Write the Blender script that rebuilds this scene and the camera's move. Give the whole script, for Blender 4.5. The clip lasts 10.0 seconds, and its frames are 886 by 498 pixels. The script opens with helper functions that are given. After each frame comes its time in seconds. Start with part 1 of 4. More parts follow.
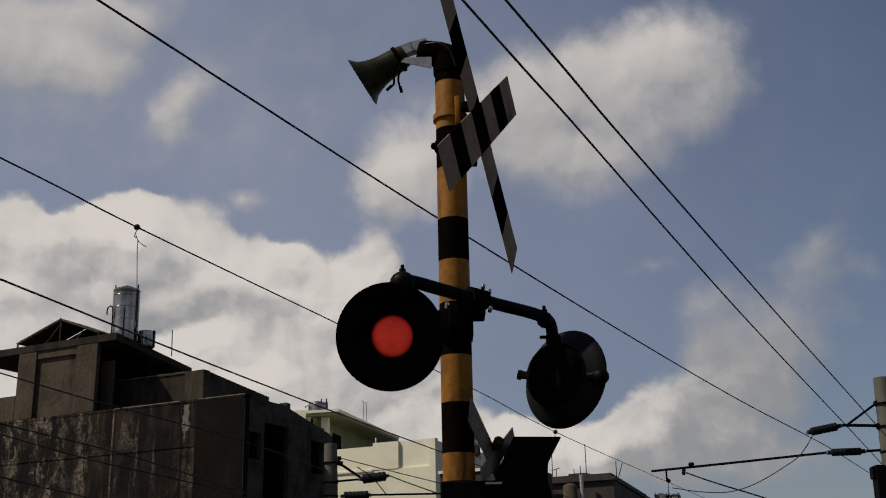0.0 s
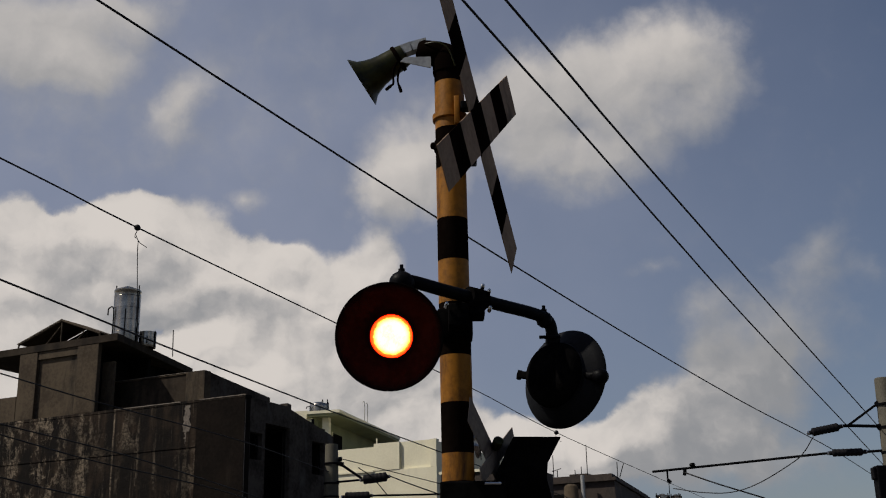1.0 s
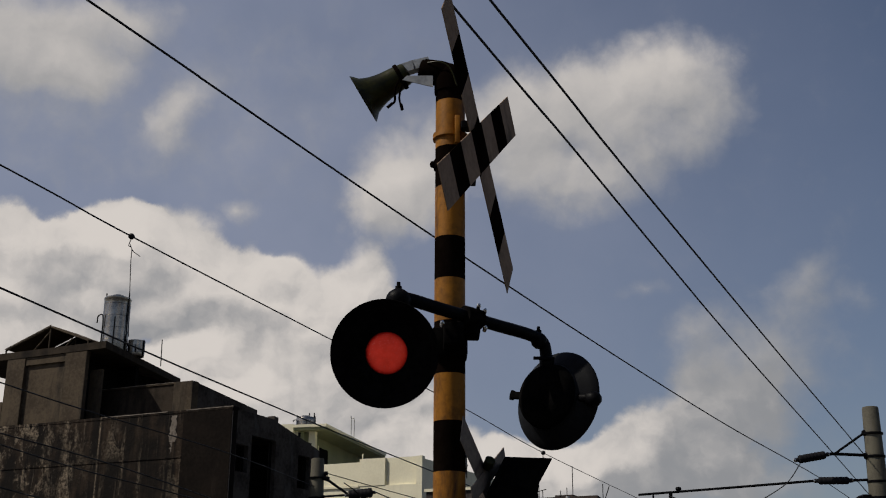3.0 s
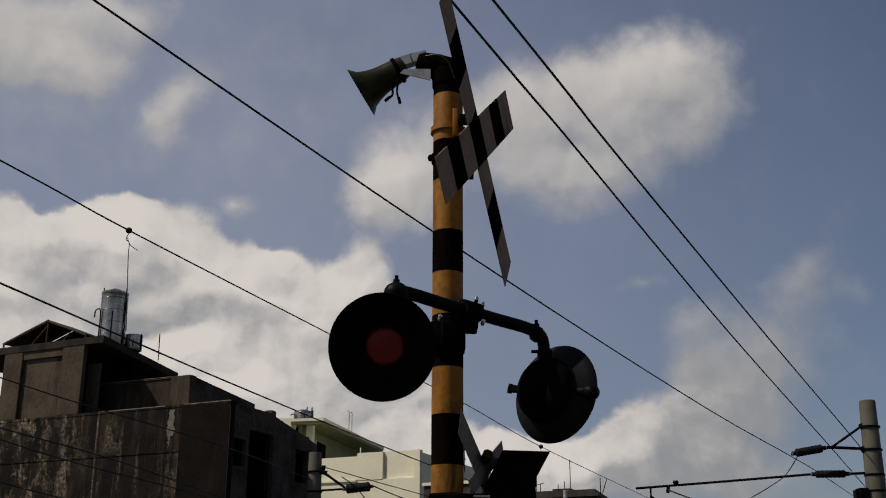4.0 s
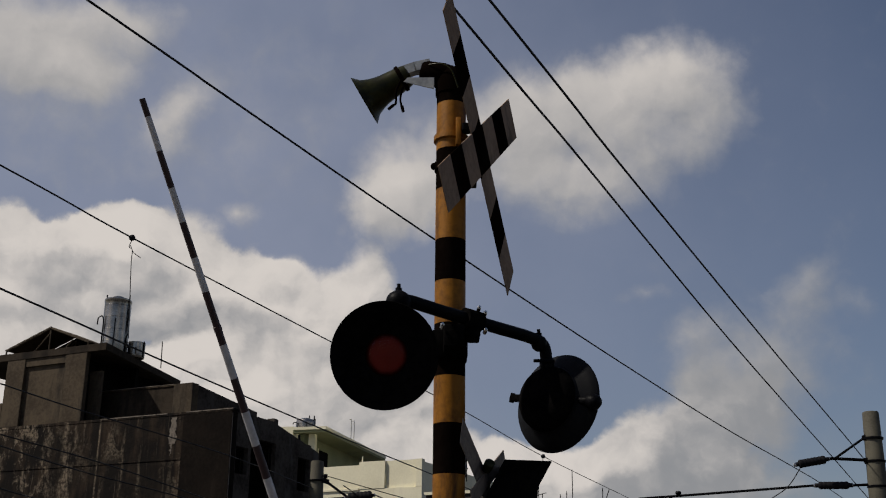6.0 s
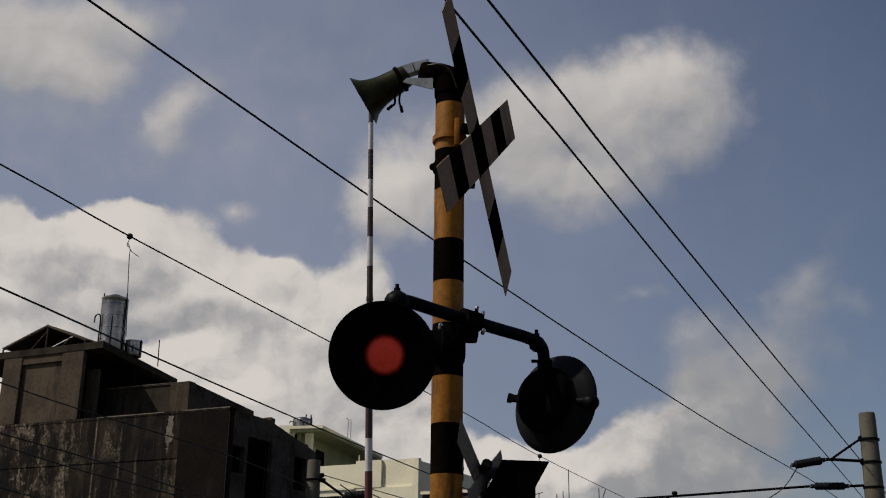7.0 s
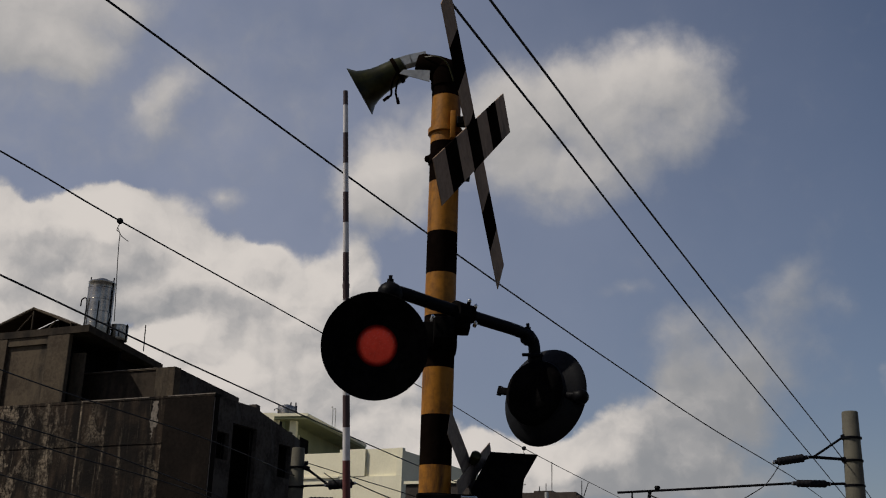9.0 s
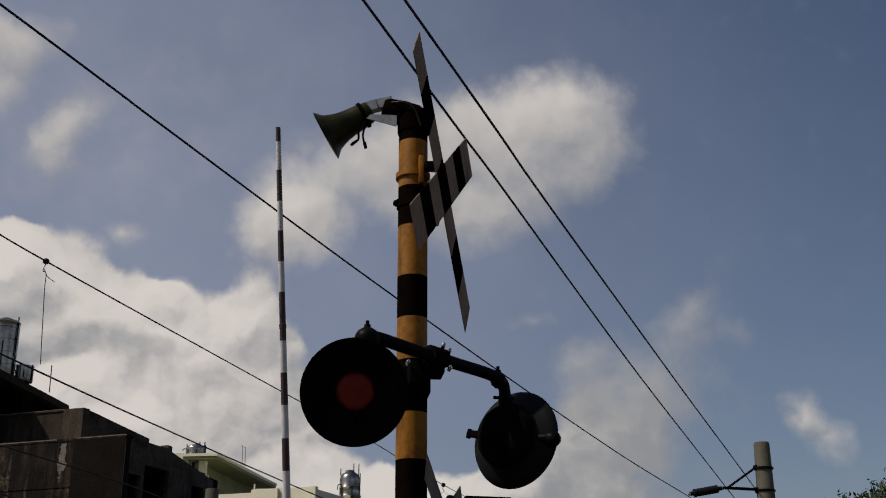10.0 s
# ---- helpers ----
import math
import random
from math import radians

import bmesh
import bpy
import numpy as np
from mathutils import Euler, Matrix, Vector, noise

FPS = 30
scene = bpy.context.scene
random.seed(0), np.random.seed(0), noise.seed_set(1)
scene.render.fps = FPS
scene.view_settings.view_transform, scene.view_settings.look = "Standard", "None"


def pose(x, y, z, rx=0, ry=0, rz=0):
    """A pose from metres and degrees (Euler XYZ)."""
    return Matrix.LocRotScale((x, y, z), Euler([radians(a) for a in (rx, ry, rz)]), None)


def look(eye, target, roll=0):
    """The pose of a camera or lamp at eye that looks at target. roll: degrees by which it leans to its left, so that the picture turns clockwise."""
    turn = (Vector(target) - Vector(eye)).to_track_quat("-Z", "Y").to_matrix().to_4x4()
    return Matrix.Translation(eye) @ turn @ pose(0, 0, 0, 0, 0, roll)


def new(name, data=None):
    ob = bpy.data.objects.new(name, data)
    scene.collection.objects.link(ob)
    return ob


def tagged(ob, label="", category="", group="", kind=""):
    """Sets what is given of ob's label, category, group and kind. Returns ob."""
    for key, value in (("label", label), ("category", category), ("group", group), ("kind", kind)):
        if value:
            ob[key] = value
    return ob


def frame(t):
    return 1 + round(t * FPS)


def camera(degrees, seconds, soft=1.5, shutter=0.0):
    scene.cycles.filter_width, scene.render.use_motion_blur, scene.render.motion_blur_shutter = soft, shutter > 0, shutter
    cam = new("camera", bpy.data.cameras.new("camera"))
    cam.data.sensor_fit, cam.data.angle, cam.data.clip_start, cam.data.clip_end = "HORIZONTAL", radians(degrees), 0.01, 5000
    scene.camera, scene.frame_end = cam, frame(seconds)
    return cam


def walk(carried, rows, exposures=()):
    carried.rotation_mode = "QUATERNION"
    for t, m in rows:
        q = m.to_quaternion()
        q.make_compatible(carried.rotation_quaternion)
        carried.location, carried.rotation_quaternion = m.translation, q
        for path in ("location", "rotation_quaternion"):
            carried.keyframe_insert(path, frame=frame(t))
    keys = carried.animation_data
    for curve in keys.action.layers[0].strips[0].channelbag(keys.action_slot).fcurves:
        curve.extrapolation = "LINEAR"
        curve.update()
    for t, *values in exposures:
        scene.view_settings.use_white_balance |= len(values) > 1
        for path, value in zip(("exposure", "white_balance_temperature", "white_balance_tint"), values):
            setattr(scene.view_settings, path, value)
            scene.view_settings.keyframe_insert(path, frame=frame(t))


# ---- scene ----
cam = camera(42.3, 10.0, soft=1.1)
PATH = [
    (0, (0.007, -0.01, 1.593), (0.017, 1.897, 2.195), -1.2),
    (0.5, (0.014, 0.001, 1.593), (0.022, 1.91, 2.191), -1.2),
    (1, (0.015, -0.003, 1.591), (0.023, 1.903, 2.194), -1.2),
    (1.5, (0.013, 0.011, 1.597), (0.023, 1.914, 2.212), -0.8),
    (2, (-0.001, -0.019, 1.594), (0.012, 1.881, 2.219), -0.2),
    (2.5, (-0.012, -0.022, 1.596), (0.007, 1.875, 2.229), -0.1),
    (2.7, (-0.012, -0.022, 1.595), (0.009, 1.875, 2.227), 0.2),
    (3.8, (-0.014, -0.020, 1.592), (0.012, 1.879, 2.216), 0.3),
    (4, (-0.014, -0.02, 1.591), (0.014, 1.88, 2.212), 0.2),
    (4.5, (-0.01, -0.021, 1.589), (0.024, 1.879, 2.212), 0.1),
    (5, (-0.009, -0.019, 1.591), (0.02, 1.881, 2.216), 0.3),
    (5.5, (-0.008, -0.008, 1.591), (0.021, 1.892, 2.216), 0.1),
    (5.7, (-0.009, -0.010, 1.591), (0.017, 1.889, 2.224), 0.3),
    (6.8, (-0.015, -0.023, 1.592), (0.006, 1.874, 2.231), 0.7),
    (7, (-0.016, -0.025, 1.592), (0.011, 1.871, 2.227), 0.7),
    (7.5, (-0.019, -0.018, 1.595), (0.007, 1.879, 2.226), 0.8),
    (8, (-0.029, -0.031, 1.593), (0.005, 1.867, 2.224), 1.0),
    (8.5, (-0.035, -0.049, 1.594), (0.007, 1.847, 2.229), 1.3),
    (9, (-0.043, -0.043, 1.593), (0.006, 1.858, 2.213), 1.7),
    (9.1, (-0.045, -0.056, 1.596), (0.004, 1.844, 2.214), 1.8),
    (9.2, (-0.052, -0.062, 1.599), (0.005, 1.838, 2.212), 1.6),
    (9.3, (-0.062, -0.066, 1.594), (0.024, 1.832, 2.220), 1.6),
    (9.4, (-0.068, -0.082, 1.597), (0.060, 1.816, 2.232), 1.4),
    (9.5, (-0.084, -0.099, 1.601), (0.07, 1.798, 2.213), 1.0),
    (9.6, (-0.105, -0.077, 1.606), (0.051, 1.817, 2.236), 1.0),
    (9.8, (-0.189, -0.045, 1.615), (-0.033, 1.840, 2.267), 1.3),
    (10, (-0.348, -0.064, 1.621), (-0.136, 1.805, 2.3), -0.2),
]
walk(cam, [(t, look(eye, target, roll)) for t, eye, target, roll in PATH])

# ---- light ----
SUN_AZ, SUN_EL = -102.0, 50.0        # bearing from +y to the right, height, in degrees
scene.view_settings.exposure = 0.0
world = bpy.data.worlds.new("sky")
scene.world = world
world.use_nodes = True


class Nodes:
    """Short hand for node trees."""

    def __init__(self, tree):
        self.tree = tree
        tree.nodes.clear()

    def add(self, kind, **values):
        n = self.tree.nodes.new(kind)
        for k, v in values.items():
            setattr(n, k, v)
        return n

    def put(self, socket, value):
        if isinstance(value, bpy.types.NodeSocket):
            self.tree.links.new(value, socket)
        else:
            socket.default_value = value

    def math(self, op, a, b=0.0, c=0.0):
        n = self.add("ShaderNodeMath", operation=op)
        for s, v in zip(n.inputs, (a, b, c)):
            self.put(s, v)
        return n.outputs[0]

    def mix(self, fac, a, b, blend="MIX"):
        n = self.add("ShaderNodeMix", data_type="RGBA", blend_type=blend)
        self.put(n.inputs[0], fac), self.put(n.inputs[6], a), self.put(n.inputs[7], b)
        return n.outputs[2]

    def noise(self, vector, scale, detail=4.0, rough=0.55, warp=0.0):
        n = self.add("ShaderNodeTexNoise")
        self.put(n.inputs["Vector"], vector)
        n.inputs["Scale"].default_value, n.inputs["Detail"].default_value = scale, detail
        n.inputs["Roughness"].default_value, n.inputs["Distortion"].default_value = rough, warp
        return n.outputs

    def smooth(self, x, lo, hi, a=0.0, b=1.0):
        n = self.add("ShaderNodeMapRange", interpolation_type="SMOOTHSTEP")
        for i, v in enumerate((x, lo, hi, a, b)):
            self.put(n.inputs[i], v)
        return n.outputs[0]


# Clouds over a clear sky: bearing, height, half width, half height, tilt (degrees), weight, brightness
CLOUDS = [
    (19.3, 16.4, 2.4, 1.7, 45, 0.20, 0.46), (18.0, 13.4, 3.4, 2.6, 40, 0.26, 0.57), (14.4, 14.6, 2.6, 1.7, 20, 0.26, 0.58),
    (-21.5, 26.0, 5.5, 3.0, 0, 0.35, 0.85), (-14.2, 23.4, 2.6, 1.3, 50, 0.28, 0.75), (-22.0, 17.9, 3.0, 1.3, 0, 0.7, 0.9),
    (-10.4, 16.3, 3.6, 1.8, -5, 1.1, 0.84), (-8.0, 17.2, 2.4, 1.0, -10, 0.5, 0.82), (-12.8, 17.9, 2.6, 1.7, -15, 0.9, 0.84),
    (13.4, 27.1, 3.1, 2.0, -10, 0.78, 0.92), (10.3, 26.2, 3.6, 2.3, 10, 0.60, 0.82), (14.8, 24.6, 2.4, 2.4, 0, 0.55, 0.76),
    (5.6, 26.2, 3.4, 1.9, 10, 0.50, 0.72), (7.3, 24.5, 5.0, 2.8, 10, 0.72, 0.76), (3.6, 23.7, 3.2, 2.8, 0, 0.62, 0.84),
    (7.2, 21.3, 4.0, 1.7, 0, 0.66, 0.74), (11.6, 22.9, 4.0, 2.4, 20, 0.55, 0.68), (-2.0, 22.0, 2.2, 2.1, 0, 0.82, 0.90),
    (-1.2, 20.5, 2.8, 2.1, 0, 0.78, 0.88), (-3.4, 19.7, 1.8, 1.8, 0, 0.32, 0.75), (0.4, 23.4, 2.6, 2.6, 0, 0.45, 0.8), (-20.6, 15.0, 4.79, 3.07, 0, 1.7, 0.85),
    (-15.6, 17.9, 2.35, 1.75, -6, 2.0, 1.08), (-12.3, 15.9, 4.23, 2.0, 8, 1.3, 0.86), (-7.7, 15.4, 4.23, 2.01, 0, 1.4, 0.88),
    (-3.6, 16.5, 1.7, 1.9, 0, 1.4, 0.86), (-5.1, 13.9, 4.23, 2.51, 0, 1.2, 0.88), (-8.8, 11.5, 6.49, 2.65, 10, 2.0, 1.16),
    (-12.3, 12.7, 2.54, 1.12, 20, 1.9, 1.23), (-19.0, 11.6, 4.79, 2.51, 0, 1.6, 1.04), (-2.2, 10.3, 3.95, 2.93, 0, 1.1, 0.85),
    (-14.7, 9.7, 9.02, 2.23, 0, 1.2, 0.99), (-0.0, 7.8, 5.08, 1.95, 0, 1.3, 0.95), (-21.3, 27.1, 5.36, 2.51, 0, 0.72, 0.75),
    (-19.7, 25.8, 3.67, 1.26, 0, 0.6, 0.85), (-16.5, 28.5, 2.54, 1.4, 0, 0.55, 0.75), (-13.5, 24.4, 2.4, 1.1, 50, 0.4, 0.75),
    (-10.0, 19.7, 1.18, 0.67, 0, 0.4, 0.75), (-18.4, 23.5, 11.84, 6.7, 0, 0.2, 0.6), (-6.5, 26.5, 8.46, 7.25, 0, 0.13, 0.6),
    (9.2, 7.9, 2.8, 1.7, 30, 0.95, 0.80), (11.5, 8.3, 3.67, 2.3, 25, 0.62, 0.56), (14.6, 9.9, 4.23, 2.79, 40, 0.42, 0.47),
    (17.1, 11.6, 3.1, 2.51, 35, 0.32, 0.47), (18.9, 15.6, 2.3, 1.5, 45, 0.24, 0.44), (13.4, 6.5, 6.2, 1.95, 0, 0.51, 0.48),
    (5.0, 7.4, 5.36, 1.67, 0, 1.3, 1.0), (11.2, 16.2, 1.97, 0.5, 0, 0.31, 0.52), (21.2, 15.0, 0.96, 1.0, 0, 0.31, 0.52),
    (13.3, 13.6, 1.97, 1.67, 0, 0.25, 0.52),
    (24.0, 11.2, 1.2, 1.0, 0, 0.6, 0.67), (-34.0, 16.0, 9.0, 5.0, 0, 1.0, 0.9), (-48.0, 24.0, 12.0, 5.0, 0, 0.9, 0.9),
    (-75.0, 18.0, 16.0, 6.0, 0, 1.0, 0.9), (42.0, 12.0, 9.0, 4.0, 0, 0.8, 0.8), (62.0, 20.0, 14.0, 6.0, 0, 0.8, 0.8),
    (100.0, 14.0, 18.0, 6.0, 0, 0.9, 0.8), (150.0, 18.0, 22.0, 7.0, 0, 0.8, 0.9), (-130.0, 12.0, 22.0, 5.0, 0, 0.8, 0.9),
    (10.0, 48.0, 16.0, 6.0, 0, 0.6, 0.8), (-7.3, 17.2, 2.0, 1.0, 0, 0.3, 0.75), (-18.8, 17.7, 2.4, 1.2, 25, 0.9, 0.95), (-2.2, 14.2, 2.26, 2.23, 0, 0.6, 0.8),
    (13.4, 11.9, 4.0, 1.95, 30, 0.35, 0.50), (16.0, 8.3, 5.5, 2.8, 20, 0.22, 0.50), (25.3, 10.0, 1.5, 1.1, -30, 0.6, 0.72),
    (-9.5, 14.2, 4.2, 1.7, 5, 0.7, 0.86), (-14.2, 14.4, 2.8, 1.2, -20, 0.9, 0.5),
]


def build_sky():
    n = Nodes(world.node_tree)
    out = n.add("ShaderNodeOutputWorld")
    ground = n.add("ShaderNodeTexCoord").outputs["Generated"]
    xyz = n.add("ShaderNodeSeparateXYZ")
    n.put(xyz.inputs[0], ground)
    az = n.math("MULTIPLY", n.math("ARCTAN2", xyz.outputs[0], xyz.outputs[1]), 57.29578)
    el = n.math("MULTIPLY", n.math("ARCSINE", xyz.outputs[2]), 57.29578)
    flat = n.add("ShaderNodeCombineXYZ")
    n.put(flat.inputs[0], az), n.put(flat.inputs[1], el)
    # billowing edges: the places are shifted by noise at two scales
    push = n.add("ShaderNodeVectorMath", operation="SUBTRACT")
    n.put(push.inputs[0], n.noise(flat.outputs[0], 0.26, 8.0, 0.58)[1]), n.put(push.inputs[1], (0.5, 0.5, 0.5))
    shift = n.add("ShaderNodeVectorMath", operation="MULTIPLY_ADD")
    n.put(shift.inputs[0], push.outputs[0]), n.put(shift.inputs[1], (3.0, 2.4, 0.0)), n.put(shift.inputs[2], flat.outputs[0])
    # the same field a step towards the sun shows which edges it lights
    ahead = n.add("ShaderNodeVectorMath", operation="ADD")
    n.put(ahead.inputs[0], shift.outputs[0]), n.put(ahead.inputs[1], (-0.55, 0.85, 0.0))
    total, bright, beyond = 0.0, 0.0, 0.0

    def blob(vector, a, e, w, h, tilt):
        m = n.add("ShaderNodeMapping", vector_type="TEXTURE")
        n.put(m.inputs[0], vector)
        m.inputs[1].default_value, m.inputs[2].default_value, m.inputs[3].default_value = (a, e, 0), (0, 0, radians(tilt)), (w * 1.25, h * 1.25, 1)
        g = n.add("ShaderNodeTexGradient", gradient_type="SPHERICAL")
        n.put(g.inputs[0], m.outputs[0])
        return g.outputs[1]
    for a, e, w, h, tilt, weight, light in CLOUDS:
        g = blob(shift.outputs[0], a, e, w, h, tilt)
        total = n.math("MULTIPLY_ADD", g, weight, total)
        bright = n.math("MULTIPLY_ADD", g, weight * light, bright)
        beyond = n.math("MULTIPLY_ADD", blob(ahead.outputs[0], a, e, w, h, tilt), weight, beyond)
    fine = n.noise(flat.outputs[0], 0.55, 7.0, 0.58, 0.2)[0]
    soft = n.noise(flat.outputs[0], 0.16, 4.0, 0.5)[0]
    dense = n.math("ADD", total, n.math("MULTIPLY", n.math("SUBTRACT", fine, 0.5), 0.62))
    # heaped clouds have firm edges, the thin ones fade out
    edge = n.math("MAXIMUM", n.smooth(az, -14.0, -9.0, 1.0, 0.4), n.smooth(el, 16.0, 17.0, 1.0, 0.0))
    firm = n.math("MULTIPLY", n.math("MULTIPLY", edge, n.smooth(el, 20.0, 21.5, 1.0, 0.0)), n.math("MAXIMUM", n.smooth(az, -1.0, 3.0, 1.0, 0.0), n.math("MULTIPLY", n.smooth(el, 11.0, 13.5, 0.9, 0.0), n.smooth(az, 16.0, 20.0, 1.0, 0.0))))
    mask = n.math("MULTIPLY", n.smooth(dense, n.math("MULTIPLY", firm, 0.16), n.math("MULTIPLY_ADD", firm, -0.33, 0.85)), 0.96)
    light = n.math("DIVIDE", bright, n.math("MAXIMUM", total, 0.12))
    # relief: the billows are lighter towards the upper left, where the sun stands
    calm = n.math("MINIMUM", n.smooth(el, 17.0, 20.5, 1.0, 0.35), n.math("MAXIMUM", n.smooth(az, 4.0, 9.0, 1.0, 0.4), n.smooth(el, 9.5, 12.5, 1.2, 0.0)))
    rim = n.math("MULTIPLY", n.math("SUBTRACT", total, beyond), n.smooth(el, 17.0, 20.5, 0.55, 0.30))
    step = n.add("ShaderNodeVectorMath", operation="ADD")
    n.put(step.inputs[0], shift.outputs[0]), n.put(step.inputs[1], (-0.45, 0.55, 0.0))
    here = n.noise(shift.outputs[0], 0.42, 6.0, 0.55)[0]
    there = n.noise(step.outputs[0], 0.42, 6.0, 0.55)[0]
    lit = n.math("ADD", n.math("MULTIPLY", light, 0.86), n.math("MULTIPLY", n.math("MULTIPLY", n.math("SUBTRACT", here, there), calm), 0.8))
    lit = n.math("ADD", lit, n.math("MAXIMUM", n.math("MINIMUM", rim, 0.26), -0.10))
    lit = n.math("ADD", lit, n.math("MULTIPLY", n.math("SUBTRACT", soft, 0.5), 0.28))
    lit = n.smooth(lit, 0.28, 1.16)
    cloud = n.mix(lit, (2.72, 2.76, 2.88, 1), (6.7, 6.2, 5.75, 1))
    sky = n.add("ShaderNodeTexSky", sky_type="NISHITA", sun_disc=False)
    sky.sun_elevation, sky.sun_rotation = radians(SUN_EL), radians(SUN_AZ)
    sky.air_density, sky.dust_density, sky.ozone_density = 1.0, 1.2, 1.0
    blue = n.mix(1.0, sky.outputs[0], (0.56, 0.535, 0.56, 1), "MULTIPLY")
    # thin high haze, thickest on the sunny side
    wide = n.add("ShaderNodeMapping", vector_type="TEXTURE")
    n.put(wide.inputs[0], flat.outputs[0])
    wide.inputs[1].default_value, wide.inputs[3].default_value = (-22.0, 20.0, 0), (69.0, 41.0, 1)
    spread = n.add("ShaderNodeTexGradient", gradient_type="SPHERICAL")
    n.put(spread.inputs[0], wide.outputs[0])
    haze = n.math("MULTIPLY", n.smooth(spread.outputs[1], 0.15, 0.85), n.math("MULTIPLY_ADD", soft, 0.5, 0.42))
    veil = n.mix(haze, blue, (2.70, 2.94, 3.82, 1))
    both = n.mix(mask, veil, cloud)
    bg = n.add("ShaderNodeBackground")
    n.put(bg.inputs[0], both)
    bg.inputs[1].default_value = 0.1
    n.put(out.inputs[0], bg.outputs[0])


build_sky()
sun = new("sun", bpy.data.lights.new("sun", "SUN"))
sun.data.energy, sun.data.angle, sun.data.color = 3.4, radians(0.6), (1.0, 0.93, 0.82)
sun.matrix_world = look((math.sin(radians(SUN_AZ)) * 60, math.cos(radians(SUN_AZ)) * 60, 60 * math.tan(radians(SUN_EL))), (0, 0, 0))


# ---- materials ----
def material(name, a, b, scale=6.0, rough=0.6, metal=0.0, bump=0.15, fine=40.0, lo=0.35, hi=0.7, stain=None, stain_scale=2.0, streak=1.0, spec=0.5, stain_at=(0.55, 0.7), bump_depth=0.01):
    """Paint or stone in two tones, with grain, relief and stains that run down where streak is under 1."""
    m = bpy.data.materials.new(name)
    m.use_nodes = True
    n = Nodes(m.node_tree)
    out, bsdf = n.add("ShaderNodeOutputMaterial"), n.add("ShaderNodeBsdfPrincipled")
    co = n.add("ShaderNodeTexCoord").outputs["Object"]
    coarse = n.noise(co, scale, 6.0, 0.6)[0]
    grain = n.noise(co, fine, 3.0, 0.6)[0]
    tone = n.math("MULTIPLY_ADD", n.math("SUBTRACT", grain, 0.5), 0.5, coarse)
    colour = n.mix(n.smooth(tone, lo, hi), (*a, 1), (*b, 1))
    if stain:
        st = n.add("ShaderNodeMapping")
        n.put(st.inputs[0], co)
        st.inputs[3].default_value = (1, 1, streak)
        run = n.noise(st.outputs[0], stain_scale, 6.0, 0.65, 0.2)[0]
        colour = n.mix(n.smooth(run, *stain_at), colour, (*stain, 1))
    n.put(bsdf.inputs["Base Color"], colour)
    n.put(bsdf.inputs["Roughness"], n.math("MULTIPLY_ADD", n.math("SUBTRACT", grain, 0.5), 0.25, rough))
    bsdf.inputs["Metallic"].default_value, bsdf.inputs["Specular IOR Level"].default_value = metal, spec
    bp = n.add("ShaderNodeBump")
    bp.inputs["Strength"].default_value, bp.inputs["Distance"].default_value = bump, bump_depth
    n.put(bp.inputs["Height"], tone), n.put(bsdf.inputs["Normal"], bp.outputs[0])
    n.put(out.inputs[0], bsdf.outputs[0])
    return m


YELLOW = material("worn_yellow_paint", (0.27, 0.110, 0.010), (0.165, 0.065, 0.007), 5, 0.5, stain=(0.05, 0.02, 0.008), stain_scale=9, streak=0.25, bump=0.2, stain_at=(0.52, 0.72), spec=0.15)
BLACK = material("black_paint", (0.0036, 0.0023, 0.0018), (0.0062, 0.0042, 0.0033), 8, 0.9, bump=0.1, spec=0.0)
DARK_STEEL = material("dark_painted_steel", (0.0024, 0.0024, 0.0030), (0.0050, 0.0050, 0.0060), 20, 0.45, bump=0.15, spec=0.04)
HOOD_BLACK = material("matt_black_hood", (0.003, 0.0028, 0.0028), (0.006, 0.0055, 0.0055), 10, 0.9, bump=0.1, spec=0.005)
WHITE = material("dusty_white_paint", (0.25, 0.168, 0.112), (0.18, 0.12, 0.08), 6, 0.7, stain=(0.11, 0.08, 0.055), stain_scale=5, streak=0.4, spec=0.08)
GREY_STEEL = material("galvanised_steel", (0.42, 0.42, 0.40), (0.28, 0.28, 0.27), 14, 0.45, metal=0.3, bump=0.1)
OLIVE = material("olive_horn_paint", (0.026, 0.026, 0.007), (0.012, 0.012, 0.004), 12, 0.32, bump=0.08, spec=0.13)
CHROME = material("bright_bolt", (0.75, 0.73, 0.70), (0.6, 0.58, 0.55), 30, 0.22, metal=1.0, bump=0.05)
BOOM_RED = material("boom_red_paint", (0.10, 0.018, 0.014), (0.07, 0.014, 0.012), 8, 0.55)
BOOM_DARK = material("boom_dark_paint", (0.030, 0.013, 0.013), (0.045, 0.017, 0.017), 8, 0.55)
BOOM_WHITE = material("boom_white_paint", (0.58, 0.55, 0.54), (0.46, 0.43, 0.42), 8, 0.55)
WIRE = material("wire_metal", (0.008, 0.008, 0.010), (0.014, 0.014, 0.015), 30, 0.6, spec=0.15)
CONCRETE = material("pole_concrete", (0.088, 0.080, 0.056), (0.054, 0.048, 0.034), 2.5, 0.85, bump=0.3, stain=(0.08, 0.07, 0.06), stain_scale=3, streak=0.2)
